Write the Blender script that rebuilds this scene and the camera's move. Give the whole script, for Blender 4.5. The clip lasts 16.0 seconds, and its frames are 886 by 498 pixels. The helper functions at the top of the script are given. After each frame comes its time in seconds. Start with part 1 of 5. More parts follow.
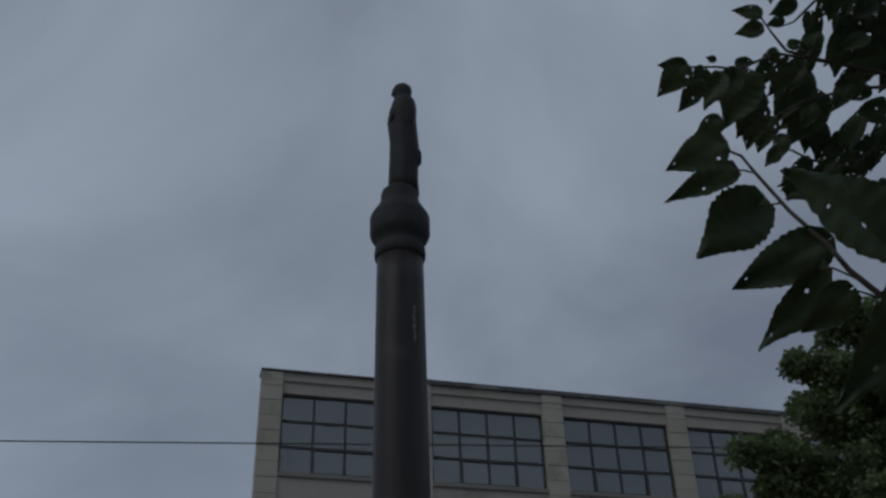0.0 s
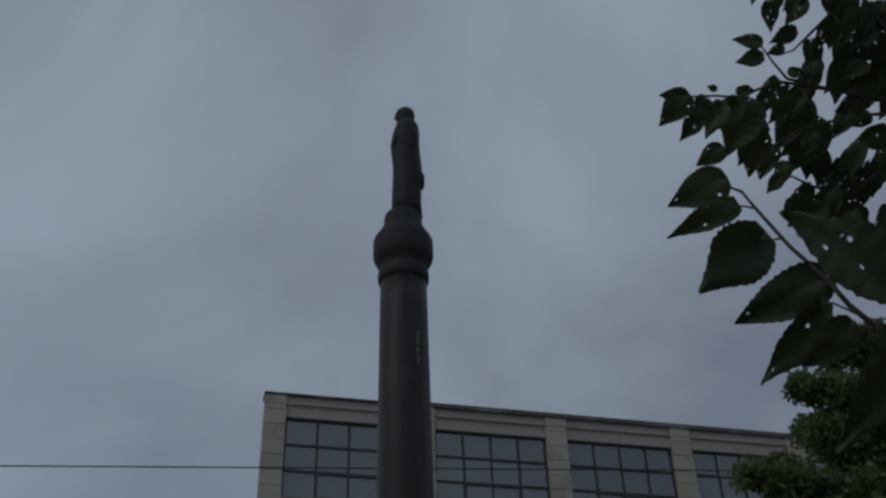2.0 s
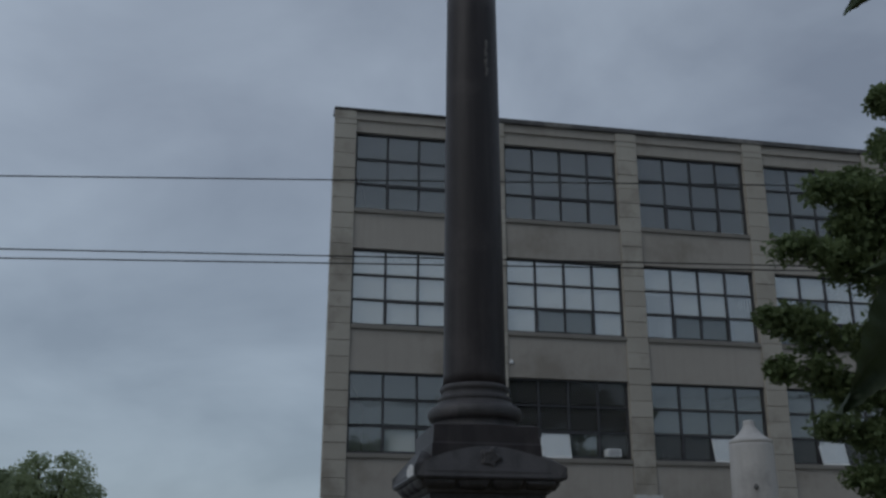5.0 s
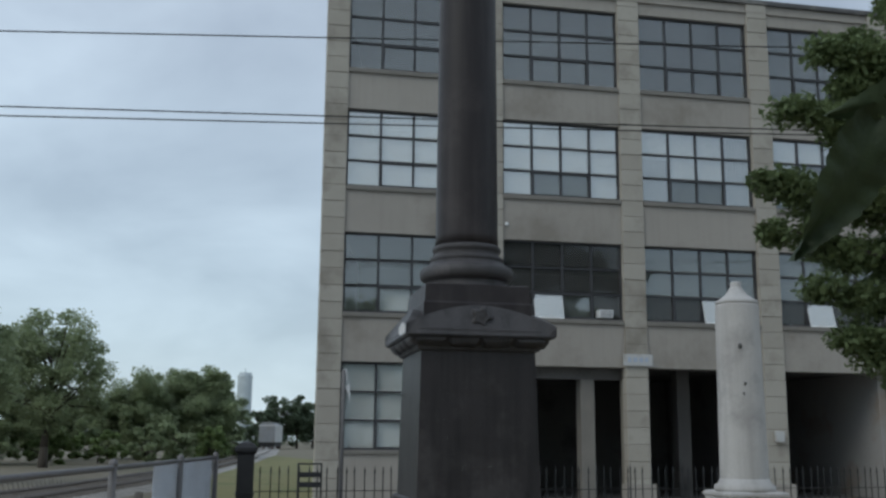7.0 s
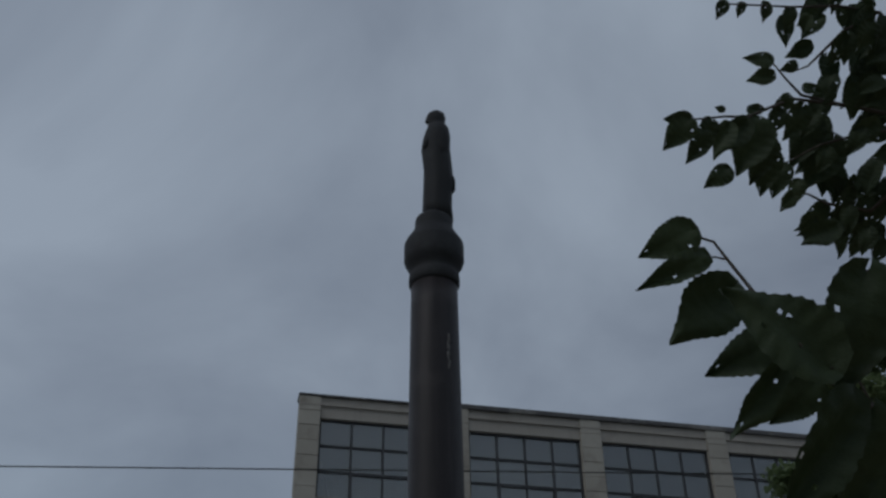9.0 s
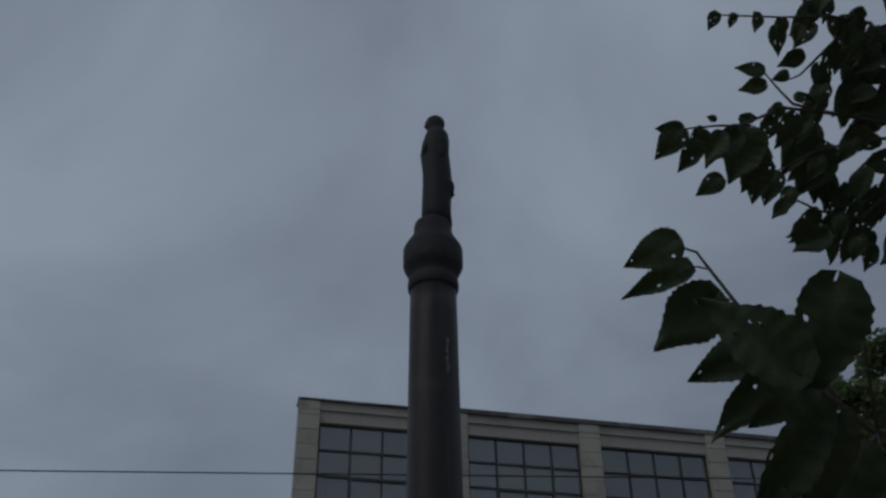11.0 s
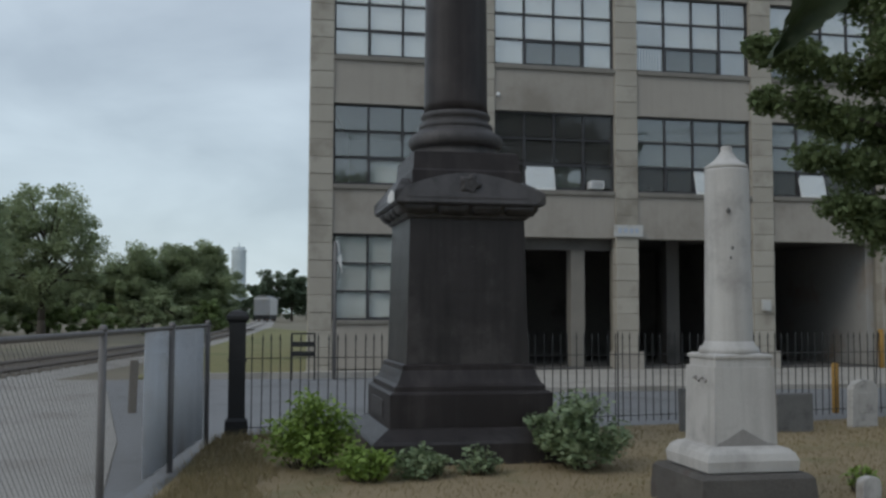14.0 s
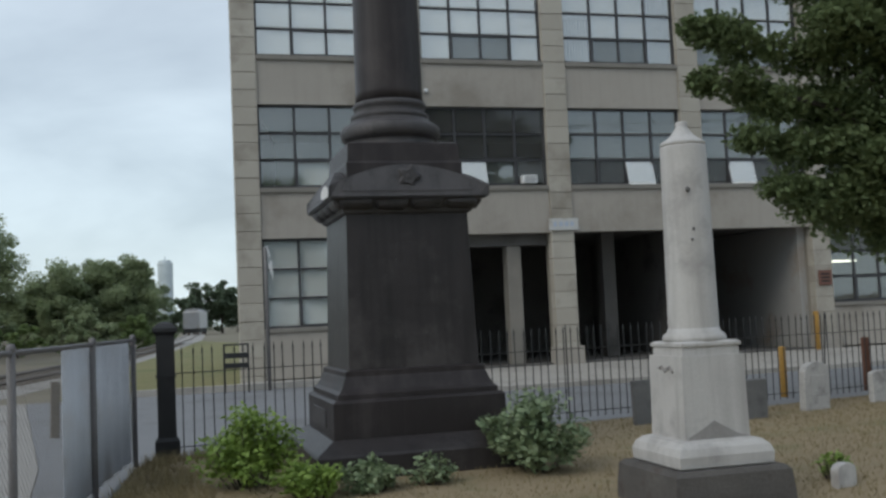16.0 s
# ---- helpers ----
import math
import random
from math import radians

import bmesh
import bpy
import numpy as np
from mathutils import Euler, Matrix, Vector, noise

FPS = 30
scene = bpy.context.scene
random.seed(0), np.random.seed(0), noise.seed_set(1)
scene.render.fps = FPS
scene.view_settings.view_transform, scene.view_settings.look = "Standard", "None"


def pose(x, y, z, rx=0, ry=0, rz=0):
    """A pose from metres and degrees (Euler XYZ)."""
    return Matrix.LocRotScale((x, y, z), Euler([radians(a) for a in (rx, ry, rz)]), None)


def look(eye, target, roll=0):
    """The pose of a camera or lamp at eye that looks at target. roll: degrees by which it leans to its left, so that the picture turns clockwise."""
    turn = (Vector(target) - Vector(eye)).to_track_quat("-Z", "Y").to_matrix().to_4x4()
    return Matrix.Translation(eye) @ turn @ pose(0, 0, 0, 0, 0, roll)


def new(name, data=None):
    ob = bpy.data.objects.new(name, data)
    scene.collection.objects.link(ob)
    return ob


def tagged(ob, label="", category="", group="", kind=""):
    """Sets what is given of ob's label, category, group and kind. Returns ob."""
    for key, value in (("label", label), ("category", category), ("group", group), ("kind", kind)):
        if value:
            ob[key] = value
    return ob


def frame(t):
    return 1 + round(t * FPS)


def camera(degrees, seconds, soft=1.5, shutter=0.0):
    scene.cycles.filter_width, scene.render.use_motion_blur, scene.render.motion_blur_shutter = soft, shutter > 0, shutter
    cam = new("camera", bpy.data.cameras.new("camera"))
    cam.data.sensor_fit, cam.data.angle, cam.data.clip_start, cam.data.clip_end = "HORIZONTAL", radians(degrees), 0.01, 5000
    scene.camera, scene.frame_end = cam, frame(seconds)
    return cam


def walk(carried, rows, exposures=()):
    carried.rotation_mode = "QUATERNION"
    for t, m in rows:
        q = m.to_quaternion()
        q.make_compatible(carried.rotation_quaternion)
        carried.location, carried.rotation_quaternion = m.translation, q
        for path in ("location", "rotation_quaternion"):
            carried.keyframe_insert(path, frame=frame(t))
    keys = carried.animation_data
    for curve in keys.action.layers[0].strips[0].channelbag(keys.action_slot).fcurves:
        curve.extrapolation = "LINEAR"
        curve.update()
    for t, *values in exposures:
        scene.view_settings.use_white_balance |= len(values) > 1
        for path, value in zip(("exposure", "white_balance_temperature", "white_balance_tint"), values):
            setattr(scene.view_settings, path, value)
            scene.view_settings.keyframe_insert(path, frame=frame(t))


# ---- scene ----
cam = camera(47.3, 16.0, soft=2.7)
PATH = [
    (0, (-0.358, -0.38, 1.53), (0.097, 1.233, 2.622), -1.9),
    (0.5, (-0.367, -0.382, 1.528), (0.073, 1.236, 2.617), -1.4),
    (1, (-0.37, -0.388, 1.531), (0.059, 1.21, 2.655), -1.5),
    (1.5, (-0.372, -0.398, 1.53), (0.065, 1.19, 2.664), -1.6),
    (2, (-0.365, -0.398, 1.533), (0.079, 1.193, 2.662), -2.0),
    (2.5, (-0.362, -0.405, 1.537), (0.085, 1.177, 2.677), -2.4),
    (3, (-0.361, -0.407, 1.54), (0.083, 1.174, 2.682), -2.5),
    (3.5, (-0.367, -0.417, 1.538), (0.071, 1.165, 2.68), -2.3),
    (4, (-0.36, -0.4, 1.542), (0.069, 1.233, 2.615), -1.9),
    (4.5, (-0.352, -0.38, 1.518), (0.039, 1.373, 2.398), -0.2),
    (5, (-0.316, -0.306, 1.504), (0.043, 1.556, 2.14), 0.1),
    (5.2, (-0.306, -0.286, 1.492), (0.045, 1.607, 2.035), -0.0),
    (5.5, (-0.297, -0.262, 1.472), (0.063, 1.661, 1.887), 0.5),
    (5.8, (-0.288, -0.243, 1.452), (0.079, 1.698, 1.77), 0.5),
    (6.1, (-0.279, -0.235, 1.442), (0.093, 1.714, 1.699), 0.5),
    (6.4, (-0.27, -0.238, 1.446), (0.105, 1.711, 1.688), 0.5),
    (6.7, (-0.262, -0.254, 1.464), (0.116, 1.69, 1.742), 0.5),
    (7, (-0.255, -0.28, 1.492), (0.123, 1.648, 1.866), 0.5),
    (7.3, (-0.252, -0.311, 1.519), (0.123, 1.581, 2.053), 0.2),
    (7.5, (-0.257, -0.326, 1.528), (0.124, 1.52, 2.195), 0.4),
    (8, (-0.296, -0.401, 1.544), (0.076, 1.334, 2.467), 0.0),
    (8.5, (-0.322, -0.451, 1.546), (0.047, 1.22, 2.581), -0.5),
    (9, (-0.31, -0.443, 1.571), (0.066, 1.164, 2.701), -0.8),
    (11.5, (-0.311, -0.481, 1.553), (0.065, 1.121, 2.69), -0.8),
    (12, (-0.307, -0.46, 1.556), (0.067, 1.152, 2.678), -0.9),
    (12.5, (-0.316, -0.456, 1.512), (0.062, 1.24, 2.501), -0.2),
    (13, (-0.238, -0.305, 1.571), (0.139, 1.533, 2.262), 0.8),
    (13.5, (-0.221, -0.337, 1.467), (0.148, 1.605, 1.776), 0.3),
    (14, (-0.2, -0.212, 1.432), (0.2, 1.743, 1.56), 0.2),
    (14.5, (-0.145, -0.134, 1.405), (0.26, 1.816, 1.591), 0.9),
    (15, (-0.149, -0.019, 1.401), (0.263, 1.929, 1.584), 0.7),
    (15.5, (-0.193, 0.189, 1.4), (0.239, 2.132, 1.59), -0.6),
    (16, (-0.174, 0.421, 1.402), (0.361, 2.344, 1.533), -2.6),
]
EXPOSURES = [(0.0, -1.22, 6300, 9), (4.0, -1.22, 6300, 9), (5.0, -0.85, 6300, 8), (5.2, -0.75, 6300, 8), (5.7, -0.25, 6450, 6), (6.3, 0.1, 6600, 6), (6.9, 0.1, 6500, 5), (7.3, -0.15, 6300, 4), (7.5, -0.22, 6300, 4), (8.0, -0.42, 6300, 4), (9.0, -1.15, 6300, 8),
             (11.3, -1.38, 6300, 9), (12.5, -1.35, 6300, 9), (13.0, -0.9, 6350, 9), (13.2, -0.8, 6400, 8), (13.5, -0.45, 6500, 7), (13.8, -0.15, 6600, 6), (14.1, 0.09, 6750, 6), (14.5, 0.27, 6800, 6), (16.0, 0.32, 6800, 6)]
walk(cam, [(t, look(e, g, r)) for t, e, g, r in PATH], EXPOSURES)

# ---- world and sun ----
GROUND = -0.10
world = bpy.data.worlds.new("overcast_sky")
scene.world = world
world.use_nodes = True
wn, wl = world.node_tree.nodes, world.node_tree.links
wn.clear()


def wnode(kind, **values):
    n = wn.new(kind)
    for key, value in values.items():
        n.inputs[key].default_value = value
    return n


sky = wn.new("ShaderNodeTexSky")
sky.sky_type, sky.sun_disc = "NISHITA", False
sky.sun_elevation, sky.sun_rotation = radians(38), radians(-70)
coord = wn.new("ShaderNodeTexCoord")
split = wn.new("ShaderNodeSeparateXYZ")
wl.new(coord.outputs["Generated"], split.inputs[0])
lift = wn.new("ShaderNodeMath")
lift.operation = "MAXIMUM"
wl.new(split.outputs["Z"], lift.inputs[0])
lift.inputs[1].default_value = 0.0
lift2 = wn.new("ShaderNodeMath")
lift2.operation = "ADD"
wl.new(lift.outputs[0], lift2.inputs[0])
lift2.inputs[1].default_value = 0.42
flat = wn.new("ShaderNodeVectorMath")
flat.operation = "DIVIDE"
three = wn.new("ShaderNodeCombineXYZ")
for k in range(3):
    wl.new(lift2.outputs[0], three.inputs[k])
wl.new(coord.outputs["Generated"], flat.inputs[0])
wl.new(three.outputs[0], flat.inputs[1])
cloud = wnode("ShaderNodeTexNoise", Scale=2.1, Detail=7.0, Roughness=0.50, Distortion=0.35)
wl.new(flat.outputs[0], cloud.inputs["Vector"])
ramp = wn.new("ShaderNodeValToRGB")
ramp.color_ramp.elements[0].position, ramp.color_ramp.elements[0].color = 0.34, (0.385, 0.44, 0.55, 1)
ramp.color_ramp.elements[1].position, ramp.color_ramp.elements[1].color = 0.68, (0.74, 0.84, 0.985, 1)
wl.new(cloud.outputs["Fac"], ramp.inputs[0])
low = wn.new("ShaderNodeMapRange")
low.inputs["From Min"].default_value, low.inputs["From Max"].default_value = 0.0, 0.42
low.inputs["To Min"].default_value, low.inputs["To Max"].default_value = 0.55, 0.0
wl.new(split.outputs["Z"], low.inputs["Value"])
pale = wn.new("ShaderNodeMixRGB")
pale.inputs[2].default_value = (0.61, 0.765, 0.88, 1)
wl.new(low.outputs[0], pale.inputs[0])
wl.new(ramp.outputs[0], pale.inputs[1])
thin = wn.new("ShaderNodeVectorMath")
thin.operation = "SCALE"
wl.new(sky.outputs[0], thin.inputs[0])
thin.inputs["Scale"].default_value = 0.10
blend = wn.new("ShaderNodeMixRGB")
blend.inputs[0].default_value = 0.80
wl.new(thin.outputs[0], blend.inputs[1])
wl.new(pale.outputs[0], blend.inputs[2])
back = wnode("ShaderNodeBackground", Strength=1.0)
wl.new(blend.outputs[0], back.inputs["Color"])
wl.new(back.outputs[0], wn.new("ShaderNodeOutputWorld").inputs[0])

sun_data = bpy.data.lights.new("sun", "SUN")
sun_data.energy, sun_data.angle, sun_data.color = 0.75, radians(28), (1.0, 0.96, 0.9)
sun = new("sun", sun_data)
sun.matrix_world = look((-38, -22, 36), (0, 0, 0))


# ---- materials ----
def mat(name, a, b, rough=0.8, scale=1.5, fine=40.0, bump=0.25, metal=0.0, stain=None, stain_scale=0.6, vary=0.0, spec=0.4, coat=0.0, island=False, soft=0.0, streak=None, streak_by=0.5):
    """A surface with two colours in broad patches, fine grain, relief, stains of an own colour, and runs of another down its height."""
    m = bpy.data.materials.new(name)
    m.use_nodes = True
    n, l = m.node_tree.nodes, m.node_tree.links
    p = n["Principled BSDF"]
    geo = n.new("ShaderNodeNewGeometry")

    def noise_at(size, detail, rough_=0.6):
        t = n.new("ShaderNodeTexNoise")
        t.inputs["Scale"].default_value, t.inputs["Detail"].default_value, t.inputs["Roughness"].default_value = size, detail, rough_
        l.new(geo.outputs["Position"], t.inputs["Vector"])
        return t

    broad, grain = noise_at(scale, 5), noise_at(fine, 4, 0.7)
    mixfac = n.new("ShaderNodeMath")
    mixfac.operation = "MULTIPLY_ADD"
    l.new(grain.outputs["Fac"], mixfac.inputs[0])
    mixfac.inputs[1].default_value = 0.9
    mixfac.inputs[2].default_value = -0.45
    total = n.new("ShaderNodeMath")
    total.use_clamp = True
    l.new(broad.outputs["Fac"], total.inputs[0])
    l.new(mixfac.outputs[0], total.inputs[1])
    if vary:
        pick = geo.outputs["Random Per Island"] if island else n.new("ShaderNodeObjectInfo").outputs["Random"]
        off = n.new("ShaderNodeMath")
        off.operation = "MULTIPLY_ADD"
        l.new(pick, off.inputs[0])
        off.inputs[1].default_value, off.inputs[2].default_value = vary, -vary / 2
        more = n.new("ShaderNodeMath")
        more.use_clamp = True
        l.new(total.outputs[0], more.inputs[0])
        l.new(off.outputs[0], more.inputs[1])
        total = more
    colour = n.new("ShaderNodeMixRGB")
    colour.inputs[1].default_value, colour.inputs[2].default_value = (*a, 1), (*b, 1)
    l.new(total.outputs[0], colour.inputs[0])
    if stain:
        spot = noise_at(stain_scale, 6, 0.65)
        cut = n.new("ShaderNodeMapRange")
        cut.inputs["From Min"].default_value, cut.inputs["From Max"].default_value = 0.52, 0.68
        cut.inputs["To Max"].default_value = 0.75
        l.new(spot.outputs["Fac"], cut.inputs["Value"])
        over = n.new("ShaderNodeMixRGB")
        over.inputs[2].default_value = (*stain, 1)
        l.new(cut.outputs[0], over.inputs[0])
        l.new(colour.outputs[0], over.inputs[1])
        colour = over
    if streak:
        run, thin = n.new("ShaderNodeTexNoise"), n.new("ShaderNodeVectorMath")
        thin.operation = "MULTIPLY"
        thin.inputs[1].default_value = (7.0, 7.0, 0.45)
        l.new(geo.outputs["Position"], thin.inputs[0])
        l.new(thin.outputs[0], run.inputs["Vector"])
        run.inputs["Scale"].default_value, run.inputs["Detail"].default_value, run.inputs["Roughness"].default_value = 1.0, 5.0, 0.6
        edge = n.new("ShaderNodeMapRange")
        edge.inputs["From Min"].default_value, edge.inputs["From Max"].default_value = 0.47, 0.70
        edge.inputs["To Max"].default_value = streak_by
        l.new(run.outputs["Fac"], edge.inputs["Value"])
        drip = n.new("ShaderNodeMixRGB")
        drip.inputs[2].default_value = (*streak, 1)
        l.new(edge.outputs[0], drip.inputs[0])
        l.new(colour.outputs[0], drip.inputs[1])
        colour = drip
    l.new(colour.outputs[0], p.inputs["Base Color"])
    p.inputs["Metallic"].default_value, p.inputs["Specular IOR Level"].default_value = metal, spec
    p.inputs["Coat Weight"].default_value = coat
    rr = n.new("ShaderNodeMapRange")
    rr.inputs["To Min"].default_value, rr.inputs["To Max"].default_value = max(0.05, rough - 0.1), min(1.0, rough + 0.1)
    l.new(broad.outputs["Fac"], rr.inputs["Value"])
    l.new(rr.outputs[0], p.inputs["Roughness"])
    if bump:
        bp = n.new("ShaderNodeBump")
        bp.inputs["Strength"].default_value, bp.inputs["Distance"].default_value = bump, 0.02
        l.new(grain.outputs["Fac"], bp.inputs["Height"])
        l.new(bp.outputs[0], p.inputs["Normal"])
    if soft:
        out = n["Material Output"]
        tr = n.new("ShaderNodeBsdfTranslucent")
        l.new(colour.outputs[0], tr.inputs["Color"])
        mx = n.new("ShaderNodeMixShader")
        mx.inputs[0].default_value = soft
        l.new(p.outputs[0], mx.inputs[1])
        l.new(tr.outputs[0], mx.inputs[2])
        l.new(mx.outputs[0], out.inputs[0])
    return m


def glass(name, tint, film, mirror):
    """Old window glass: a clear pane that mirrors, with a film of dust."""
    m = bpy.data.materials.new(name)
    m.use_nodes = True
    n, l = m.node_tree.nodes, m.node_tree.links
    n.remove(n["Principled BSDF"])
    clear, shine, dust = n.new("ShaderNodeBsdfTransparent"), n.new("ShaderNodeBsdfGlossy"), n.new("ShaderNodeBsdfDiffuse")
    clear.inputs[0].default_value = (*tint, 1)
    shine.inputs["Roughness"].default_value = 0.03
    dust.inputs[0].default_value = (0.35, 0.35, 0.34, 1)
    geo, wave = n.new("ShaderNodeNewGeometry"), n.new("ShaderNodeTexNoise")
    wave.inputs["Scale"].default_value = 1.4
    l.new(geo.outputs["Position"], wave.inputs["Vector"])
    bp = n.new("ShaderNodeBump")
    bp.inputs["Strength"].default_value, bp.inputs["Distance"].default_value = 0.12, 0.05
    l.new(wave.outputs["Fac"], bp.inputs["Height"])
    l.new(bp.outputs[0], shine.inputs["Normal"])
    first, second = n.new("ShaderNodeMixShader"), n.new("ShaderNodeMixShader")
    fres = n.new("ShaderNodeFresnel")
    fres.inputs["IOR"].default_value = 1.5
    add = n.new("ShaderNodeMath")
    add.use_clamp = True
    l.new(fres.outputs[0], add.inputs[0])
    add.inputs[1].default_value = mirror
    first.inputs[0].default_value = film
    l.new(clear.outputs[0], first.inputs[1])
    l.new(dust.outputs[0], first.inputs[2])
    l.new(add.outputs[0], second.inputs[0])
    l.new(first.outputs[0], second.inputs[1])
    l.new(shine.outputs[0], second.inputs[2])
    l.new(second.outputs[0], n["Material Output"].inputs[0])
    return m


M_CONCRETE = mat("spandrel_concrete", (0.315, 0.287, 0.254), (0.415, 0.383, 0.342), 0.9, 0.7, 30, 0.3, stain=(0.22, 0.195, 0.165), stain_scale=0.35, streak=(0.21, 0.19, 0.165), streak_by=0.16)
M_BLOCK = mat("pier_block_stone", (0.34, 0.31, 0.265), (0.46, 0.43, 0.375), 0.9, 0.9, 35, 0.35, stain=(0.24, 0.215, 0.18), stain_scale=0.8, vary=0.45)
M_JOINT = mat("mortar", (0.20, 0.18, 0.15), (0.27, 0.245, 0.21), 0.95, 2, 50, 0.3)
M_TAR = mat("roof_tar", (0.05, 0.05, 0.052), (0.15, 0.145, 0.14), 0.75, 1.2, 30, 0.3, stain=(0.33, 0.31, 0.28), stain_scale=0.9)
M_STEEL = mat("dark_window_steel", (0.035, 0.036, 0.04), (0.07, 0.07, 0.075), 0.6, 3, 60, 0.15)
M_SILL = mat("sill_concrete", (0.17, 0.16, 0.145), (0.27, 0.25, 0.22), 0.9, 2, 40, 0.3)
# Rooms and dock: the shade indoors is put into these dark base colours.
M_ROOM = mat("shaded_interior_plaster", (0.07, 0.065, 0.06), (0.12, 0.11, 0.10), 0.9, 0.8, 20, 0.1)
M_DOCK = mat("shaded_dock_concrete", (0.085, 0.08, 0.076), (0.15, 0.142, 0.134), 0.9, 0.8, 20, 0.2, stain=(0.03, 0.028, 0.026))
# Dock side wall: daylight falling on it is put into the paler colour.
M_DOCKWALL = mat("lit_dock_wall", (0.32, 0.31, 0.30), (0.42, 0.41, 0.39), 0.85, 0.7, 25, 0.2, stain=(0.28, 0.20, 0.13), stain_scale=0.4)
M_BLIND = mat("white_blind_cloth", (0.72, 0.74, 0.74), (0.84, 0.85, 0.84), 0.8, 0.9, 25, 0.05, vary=0.5)
M_BLINDG = mat("grey_blind_cloth", (0.24, 0.25, 0.25), (0.34, 0.35, 0.35), 0.8, 0.9, 25, 0.05, vary=0.5)
M_GLASS = glass("window_glass", (0.72, 0.76, 0.76), 0.08, 0.10)
M_GLASSV = glass("dusty_clear_glass", (0.95, 0.97, 0.97), 0.05, 0.02)
M_GLASSC = glass("clear_window_glass", (0.95, 0.97, 0.97), 0.03, 0.22)
M_GLASSD = glass("dark_window_glass", (0.55, 0.56, 0.55), 0.10, 0.0)
M_GRANITE = mat("dark_granite", (0.0165, 0.0135, 0.0140), (0.036, 0.030, 0.031), 0.46, 1.6, 90, 0.2, stain=(0.050, 0.042, 0.042), stain_scale=1.6, spec=0.28, streak=(0.070, 0.060, 0.060), streak_by=0.42)
M_GRANITE_R = mat("rough_weathered_granite", (0.034, 0.031, 0.033), (0.085, 0.079, 0.081), 0.5, 2.2, 70, 0.45, stain=(0.11, 0.10, 0.10), stain_scale=1.5, streak=(0.018, 0.017, 0.018), streak_by=0.75)
M_DIE = mat("weathered_die_granite", (0.021, 0.018, 0.0185), (0.046, 0.040, 0.041), 0.42, 1.3, 60, 0.22, stain=(0.068, 0.061, 0.060), stain_scale=1.7, spec=0.34, streak=(0.012, 0.011, 0.011), streak_by=0.7)
M_CAR = mat("dusty_grey_car_paint", (0.20, 0.205, 0.215), (0.28, 0.285, 0.295), 0.7, 1.0, 12, 0.1, stain=(0.22, 0.20, 0.18), stain_scale=0.6)
M_TOWER = mat("pale_blue_grey_tower_paint", (0.50, 0.56, 0.58), (0.60, 0.66, 0.68), 0.7, 0.3, 6, 0.05, stain=(0.36, 0.42, 0.44), stain_scale=0.2)
M_FADED = mat("faded_sign_paint", (0.42, 0.42, 0.41), (0.62, 0.62, 0.61), 0.75, 5, 40, 0.15, stain=(0.34, 0.31, 0.27), stain_scale=5)
M_BRONZE = mat("dark_weathered_statue_stone", (0.010, 0.010, 0.011), (0.024, 0.024, 0.026), 0.7, 3, 60, 0.3, stain=(0.035, 0.037, 0.038), stain_scale=2.2)
M_MARBLE = mat("weathered_white_marble", (0.40, 0.385, 0.375), (0.56, 0.545, 0.53), 0.75, 2.2, 70, 0.2, stain=(0.30, 0.285, 0.28), stain_scale=2.6, streak=(0.27, 0.255, 0.245), streak_by=0.5)
M_WHITISH = mat("whitish_patch", (0.50, 0.49, 0.48), (0.72, 0.71, 0.70), 0.9, 9, 60, 0.3)
M_CHIP = mat("pale_chipped_stone", (0.10, 0.097, 0.095), (0.17, 0.165, 0.16), 0.9, 8, 60, 0.3)
M_PLINTH = mat("grey_mossy_plinth_stone", (0.055, 0.05, 0.048), (0.14, 0.13, 0.122), 0.9, 3, 50, 0.5, stain=(0.07, 0.05, 0.045), stain_scale=4)
M_STAIN = mat("grey_lichen_stain", (0.20, 0.19, 0.185), (0.33, 0.315, 0.305), 0.9, 9, 60, 0.3)
M_HEAD = mat("grey_marble_headstone", (0.32, 0.31, 0.30), (0.52, 0.50, 0.48), 0.85, 5, 60, 0.35, stain=(0.16, 0.155, 0.15), stain_scale=4)
M_HEADD = mat("dark_grey_headstone", (0.10, 0.10, 0.10), (0.18, 0.175, 0.17), 0.8, 5, 60, 0.3, stain=(0.07, 0.07, 0.07), stain_scale=4)
M_IRON = mat("black_painted_iron", (0.012, 0.012, 0.014), (0.03, 0.03, 0.032), 0.5, 6, 80, 0.2)
M_GALV = mat("galvanised_steel", (0.13, 0.125, 0.125), (0.22, 0.21, 0.21), 0.6, 8, 70, 0.1, metal=0.3)
M_SHEET = mat("faded_blue_grey_sheet", (0.60, 0.63, 0.67), (0.72, 0.75, 0.79), 0.7, 1.2, 20, 0.1, stain=(0.46, 0.44, 0.42), stain_scale=1.2, soft=0.6)
M_YELLOW = mat("yellow_bollard_paint", (0.33, 0.18, 0.035), (0.45, 0.26, 0.07), 0.65, 6, 40, 0.2, stain=(0.2, 0.11, 0.04), stain_scale=6)
M_RUST = mat("rusty_brown_paint", (0.10, 0.045, 0.03), (0.19, 0.09, 0.06), 0.85, 6, 40, 0.3)
M_ASPHALT = mat("worn_asphalt", (0.16, 0.165, 0.175), (0.23, 0.235, 0.245), 0.9, 0.5, 60, 0.3, stain=(0.13, 0.13, 0.135), stain_scale=0.35)
M_PAVE = mat("pavement_concrete", (0.33, 0.31, 0.285), (0.45, 0.425, 0.39), 0.9, 0.8, 40, 0.25, stain=(0.24, 0.225, 0.205), stain_scale=0.7)
